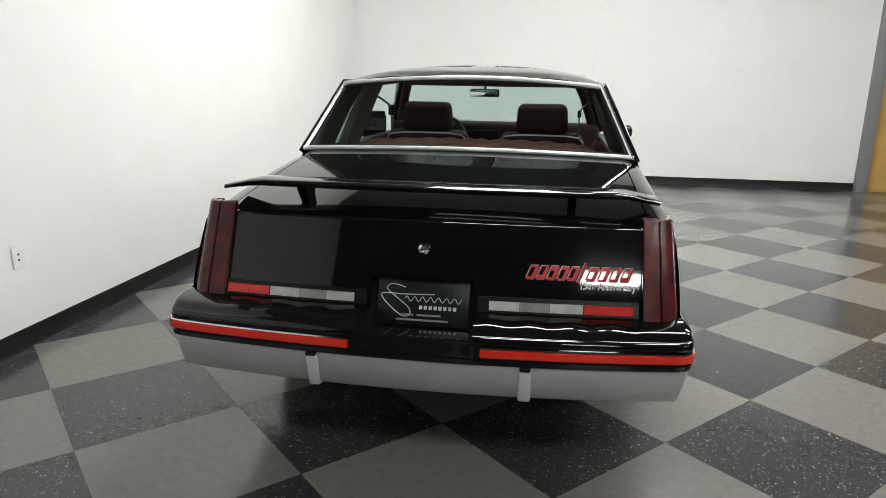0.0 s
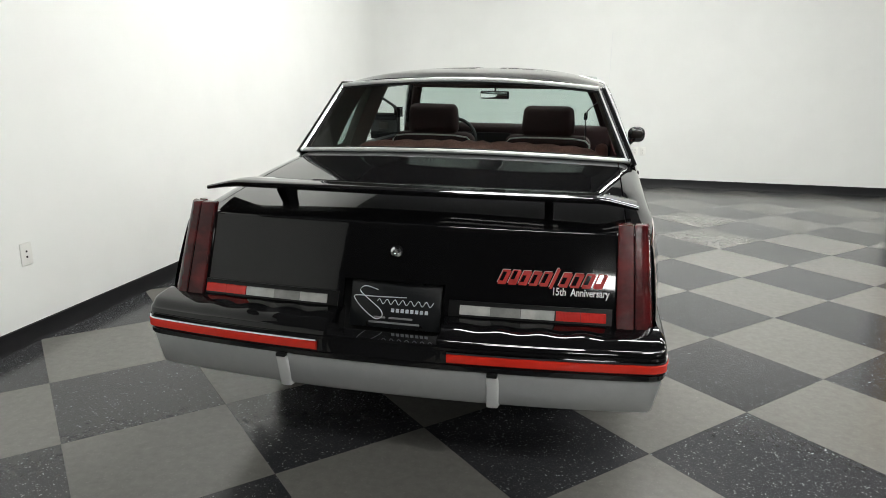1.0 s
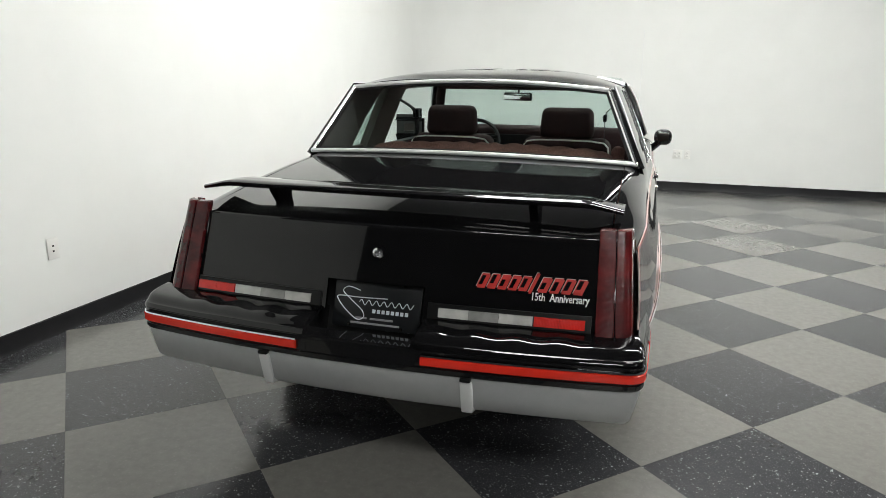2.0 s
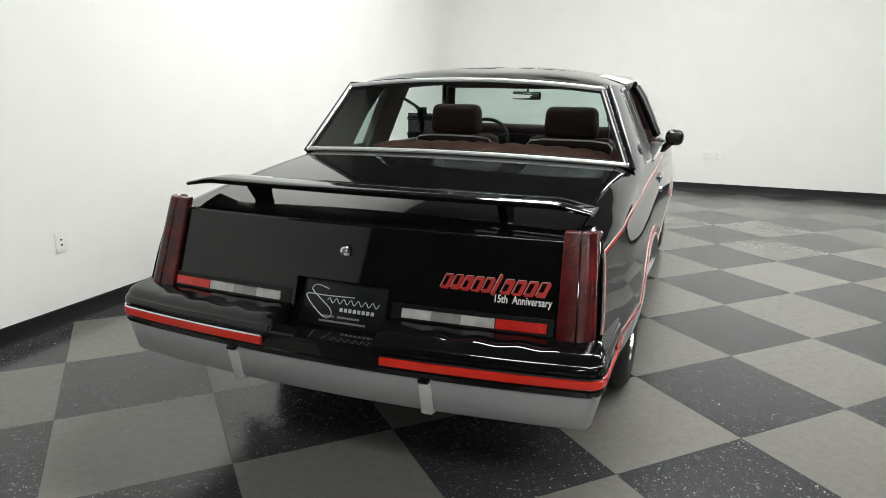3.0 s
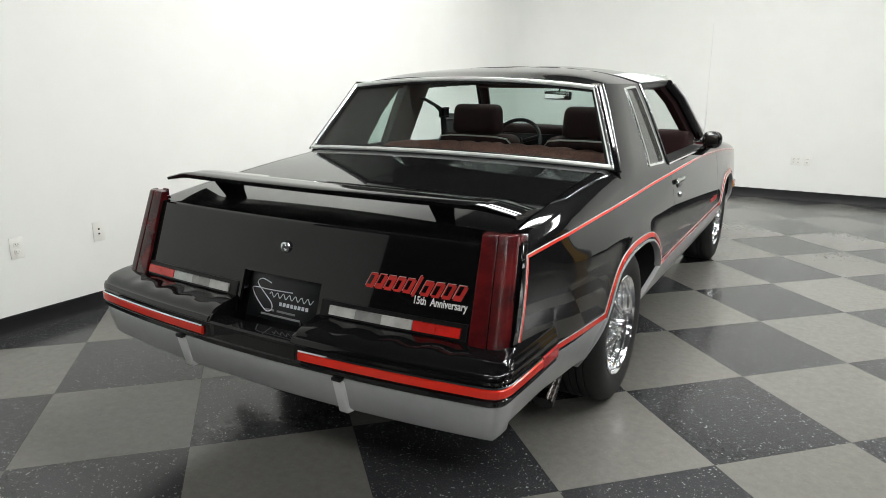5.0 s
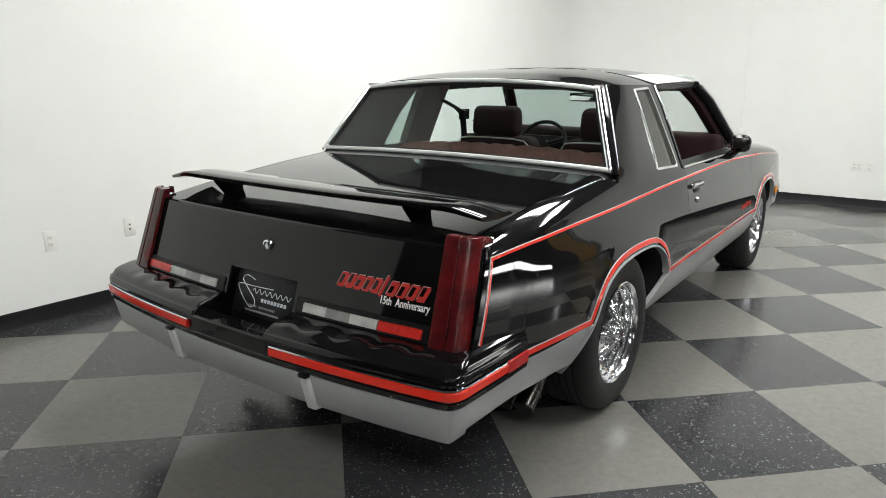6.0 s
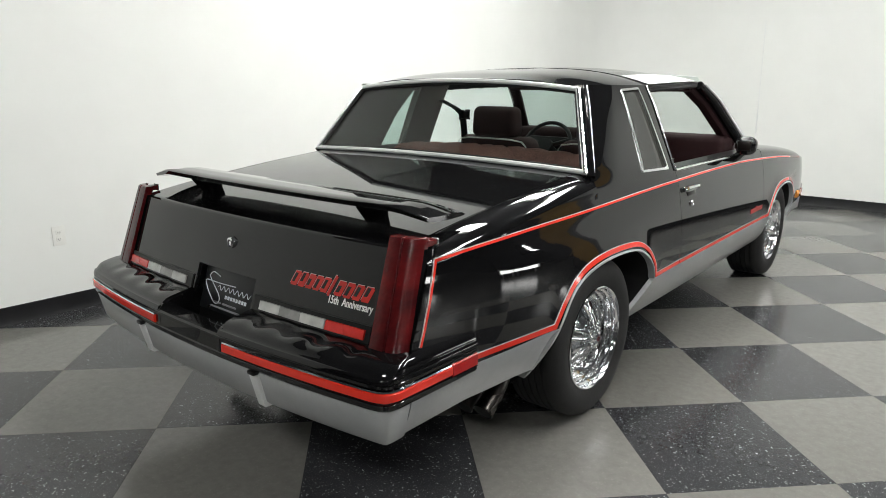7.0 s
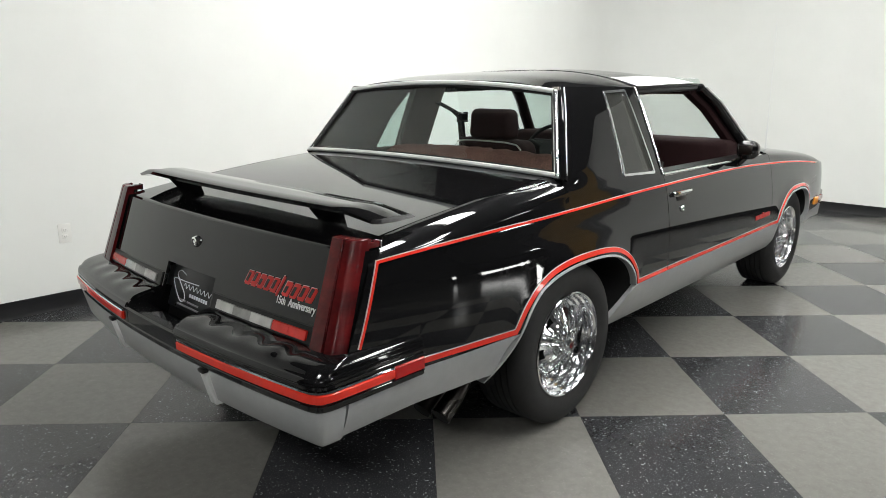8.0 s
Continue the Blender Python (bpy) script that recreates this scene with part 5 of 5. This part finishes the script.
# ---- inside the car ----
part("cabin_floor", box(-0.78, 1.2, 0.42, 0.78, 3.25, 0.45), M_CLOTH_SHADED, car, "maroon carpet")
part("parcel_shelf", box(-0.74, 1.26, 0.935, 0.74, 1.64, 0.948, 0.004), M_CLOTH_SHADED, car, "maroon parcel shelf")
bm = bmesh.new()
rows = []
for x in span(-0.66, 0.66, 66):
    puff = 0.009 * abs(math.sin(math.pi * x / 0.11 + 0.7 * math.sin(9 * x))) - (0.006 if abs(abs(x) - 0.07) < 0.012 else 0.0)
    end = max(0.0, (abs(x) - 0.56) / 0.10)
    dz = puff + 0.030 - 0.05 * x * x - 0.03 * end * end
    rows.append([bm.verts.new((x, y, z + (dz if z > 0.9 else 0))) for y, z in ((1.64, 0.55), (1.63, 0.94), (1.645, 0.985), (1.68, 0.998), (1.74, 0.995), (1.78, 0.965), (1.80, 0.85), (1.92, 0.55))])
for r, q in zip(rows, rows[1:]):
    for j in range(7):
        bm.faces.new((r[j], q[j], q[j + 1], r[j + 1]))
bm.faces.new(rows[0]), bm.faces.new(rows[-1][::-1])
bmesh.ops.recalc_face_normals(bm, faces=bm.faces)
rear_seat = part("rear_seat", bm, M_CLOTH, car, "dark red tufted rear bench seat", angle=60)
part("side_bolster", box(0.64, 1.86, 0.60, 0.71, 1.96, 1.02, 0.03, 3), M_CLOTH, rear_seat, "red padded side bolster", angle=60)
part("cushion", box(-0.66, 1.82, 0.45, 0.66, 2.15, 0.66, 0.04, 3), M_CLOTH, rear_seat)

for s in (-1, 1):
    xc = s * 0.357
    bk = box(xc - 0.26, 2.28, 0.55, xc + 0.26, 2.44, 1.045, 0.05, 4)
    for v in bk.verts:
        v.co.y -= (v.co.z - 0.75) * 0.30
        if v.co.z > 0.95:
            v.co.z -= 0.02 * ((v.co.x - xc) / 0.26) ** 2
    seat = part("front_seat", bk, M_CLOTH_SHADED, car, "maroon bucket seat with white piping and headrest", angle=60)
    hr = box(xc - 0.162, 2.20, 1.028, xc + 0.162, 2.32, 1.207, 0.04, 4)
    for v in hr.verts:
        k = (v.co.z - 1.035) / 0.16
        v.co.x = xc + (v.co.x - xc) * (1 - 0.08 * k)
    part("headrest", hr, M_CLOTH_SHADED, seat, "maroon headrest", angle=60)
    part("piping", tube([(xc - 0.253, 2.205, 0.94), (xc - 0.248, 2.196, 0.985), (xc - 0.225, 2.188, 1.010), (xc - 0.15, 2.182, 1.02), (xc, 2.180, 1.022), (xc + 0.15, 2.182, 1.02), (xc + 0.225, 2.188, 1.010), (xc + 0.248, 2.196, 0.985), (xc + 0.253, 2.205, 0.94)], 0.005, 6), M_PIPE, seat, "white piping")
    part("cushion", box(xc - 0.26, 2.45, 0.45, xc + 0.26, 2.95, 0.62, 0.04, 3), M_CLOTH, seat)
    # linings
    part("pillar_lining", sail(s, 0.035, None, [(1.700, 0.985), (1.864, 0.985), (1.874, 1.302), (1.838, 1.302), (1.752, 1.16)], 3), M_LINING, car, "grey brown roof pillar lining")
    bp = bmesh.new()
    for z0, z1 in zip(span(0.90, 1.33, 8), span(0.90, 1.33, 8)[1:]):
        r = [[bp.verts.new((s * (side_x(2.0, z) - o), y, z)) for o, y in ((0.012, 1.87), (0.012, 2.000), (0.055, 2.085), (0.085, 2.085), (0.060, 1.87))] for z in (z0, z1)]
        for j in range(5):
            bp.faces.new((r[0][j], r[0][(j + 1) % 5], r[1][(j + 1) % 5], r[1][j]))
    bmesh.ops.remove_doubles(bp, verts=bp.verts, dist=0.0005)
    bmesh.ops.recalc_face_normals(bp, faces=bp.faces)
    part("b_pillar_lining", bp, M_LINING, car, "grey brown door pillar lining")

dash = box(-0.76, 2.99, 0.62, 0.76, 3.22, 1.042, 0.04, 3)
part("dashboard", dash, M_DASH, car, "dark red dashboard")
part("gauge_panel", box(-0.60, 2.972, 0.84, 0.05, 2.988, 0.985, 0.004), M_TRIM, car, "black gauge panel")
ang = radians(28)
wc = Vector((-0.365, 2.86, 0.925))
wu, wv = Vector((1, 0, 0)), Vector((0, math.sin(ang), math.cos(ang)))
sw = part("steering_wheel", tube([wc + (wu * math.cos(2 * math.pi * k / 40) + wv * math.sin(2 * math.pi * k / 40)) * 0.178 for k in range(40)], 0.013, 10, closed=True), M_TRIM, car, "black steering wheel")
for a in (0.35, math.pi - 0.35, -math.pi / 2):
    part("spoke", tube([wc, wc + (wu * math.cos(a) + wv * math.sin(a)) * 0.178], 0.014, 8), M_TRIM, sw)
part("horn_pad", tube([wc + Vector((0, 0.01, -0.005)), wc + Vector((0, -0.025, 0.013))], 0.055, 16), M_TRIM, sw)
part("column", tube([wc, wc + Vector((0, 0.25, -0.12))], 0.035, 12), M_TRIM, sw)
mir = part("inside_mirror", box(-0.165, 2.80, 1.228, 0.058, 2.825, 1.282, 0.012, 3), M_TRIM, car, "black framed inside mirror")
part("mirror_glass", box(-0.157, 2.797, 1.234, 0.050, 2.7995, 1.276, 0.002), M_CHROME, mir)
for ob in (mir, *mir.children):
    ob.data.transform(pose(-0.05, 2.81, 0) @ pose(0, 0, 0, 0, 0, -20) @ pose(0.05, -2.81, 0))
part("stalk", tube([(-0.05, 2.82, 1.265), (-0.05, 2.85, 1.34), (-0.05, 2.86, 1.385)], 0.007, 8), M_TRIM, mir)
for s in (1, -1):
    belt = bmesh.new()
    pts = [(s * 0.665, 2.03, 1.262), (s * 0.62, 2.09, 1.225), (s * 0.585, 2.15, 1.19), (s * 0.575, 2.20, 1.15), (s * 0.58, 2.23, 1.0), (s * 0.60, 2.23, 0.85)]
    rows = [[belt.verts.new((x + 0.002 * s, y - 0.028, z)), belt.verts.new((x - 0.002 * s, y + 0.028, z))] for x, y, z in pts]
    for r, q in zip(rows, rows[1:]):
        belt.faces.new((r[0], r[1], q[1], q[0]))
    sb = shell(part("seat_belt", belt, M_TRIM, car, "black seat belt hanging from the pillar"), 0.003)
    part("guide", box(s * 0.566, 2.19, 1.13, s * 0.588, 2.25, 1.175, 0.008), M_TRIM, sb)


# ---- floor tiles ----
TILE, TURN_DEG, OFF_U, OFF_V = 0.614, 45.3, -0.437, 0.468
ca, sa = math.cos(radians(TURN_DEG)), math.sin(radians(TURN_DEG))


def clip(poly, a, b, c):
    """Keep the part of a plan polygon where a x + b y <= c."""
    out = []
    for p, q in zip(poly, poly[1:] + poly[:1]):
        dp, dq = a * p[0] + b * p[1] - c, a * q[0] + b * q[1] - c
        if dp <= 0:
            out.append(p)
        if dp * dq < 0:
            t = dp / (dp - dq)
            out.append((p[0] + (q[0] - p[0]) * t, p[1] + (q[1] - p[1]) * t))
    return out


def area(poly):
    return 0.5 * abs(sum(p[0] * q[1] - p[1] * q[0] for p, q in zip(poly, poly[1:] + poly[:1])))


def tile_bm(poly, z1=0.0):
    """A thin tile whose top edge is eased."""
    bm = bmesh.new()
    cx, cy = sum(p[0] for p in poly) / len(poly), sum(p[1] for p in poly) / len(poly)
    def ring(g, z):
        return [bm.verts.new((p[0] + (cx - p[0]) * g, p[1] + (cy - p[1]) * g, z)) for p in poly]
    lo, mid, hi = ring(0.001, -0.003), ring(0.001, z1 - 0.0006), ring(0.0032, z1)
    for a, b in ((lo, mid), (mid, hi)):
        for i in range(len(poly)):
            j = (i + 1) % len(poly)
            bm.faces.new((a[i], a[j], b[j], b[i]))
    bm.faces.new(hi)
    return bm


half = TILE / 2
whole = {}
far = {0: bmesh.new(), 1: bmesh.new()}
for i in range(-48, 49):
    for j in range(-48, 49):
        u, v = (i + 0.5 + OFF_U) * TILE, (j + 0.5 + OFF_V) * TILE
        x, y = u * ca - v * sa, u * sa + v * ca
        if not (WEST_X - 0.5 < x < FAR_X + 0.5 and REAR_Y - 0.5 < y < FAR_Y + 0.5):
            continue
        odd = (i + j) % 2
        poly = [(x + a * half * ca - b * half * sa, y + a * half * sa + b * half * ca) for a, b in ((-1, -1), (1, -1), (1, 1), (-1, 1))]
        cut = poly if x > 5.8 else clip(poly, 0, 1, BACK_Y + 0.05)
        if y > WEST_END and cut:
            cut = clip(cut, -1, 0.012, 2.15 + 0.05)
        if len(cut) < 3 or area(cut) < 0.002:
            continue
        near = -2.6 < x < 4.7 and -2.4 < y
        mat = M_TILE_L if odd else M_TILE_D
        if not near:
            bm = far[odd]
            bm.faces.new([bm.verts.new((p[0], p[1], 0.0)) for p in cut])
            continue
        if area(cut) > TILE * TILE * 0.999:
            if odd not in whole:
                me = bpy.data.meshes.new("tile")
                b = tile_bm([(p[0] - x, p[1] - y) for p in poly])
                b.normal_update()
                b.to_mesh(me)
                b.free()
                me.materials.append(mat)
                whole[odd] = me
            ob = new("tile", whole[odd])
            ob.location = (x, y, 0)
        else:
            b = tile_bm([(p[0] - x, p[1] - y) for p in cut])
            ob = link("tile", b, mat, smooth=False)
            ob.location = (x, y, 0)
        ob.parent = floor
for odd, nm in ((0, "far_dark_tiles"), (1, "far_light_tiles")):
    tagged(link(nm, far[odd], M_TILE_L if odd else M_TILE_D, floor, smooth=False), kind="stuff")
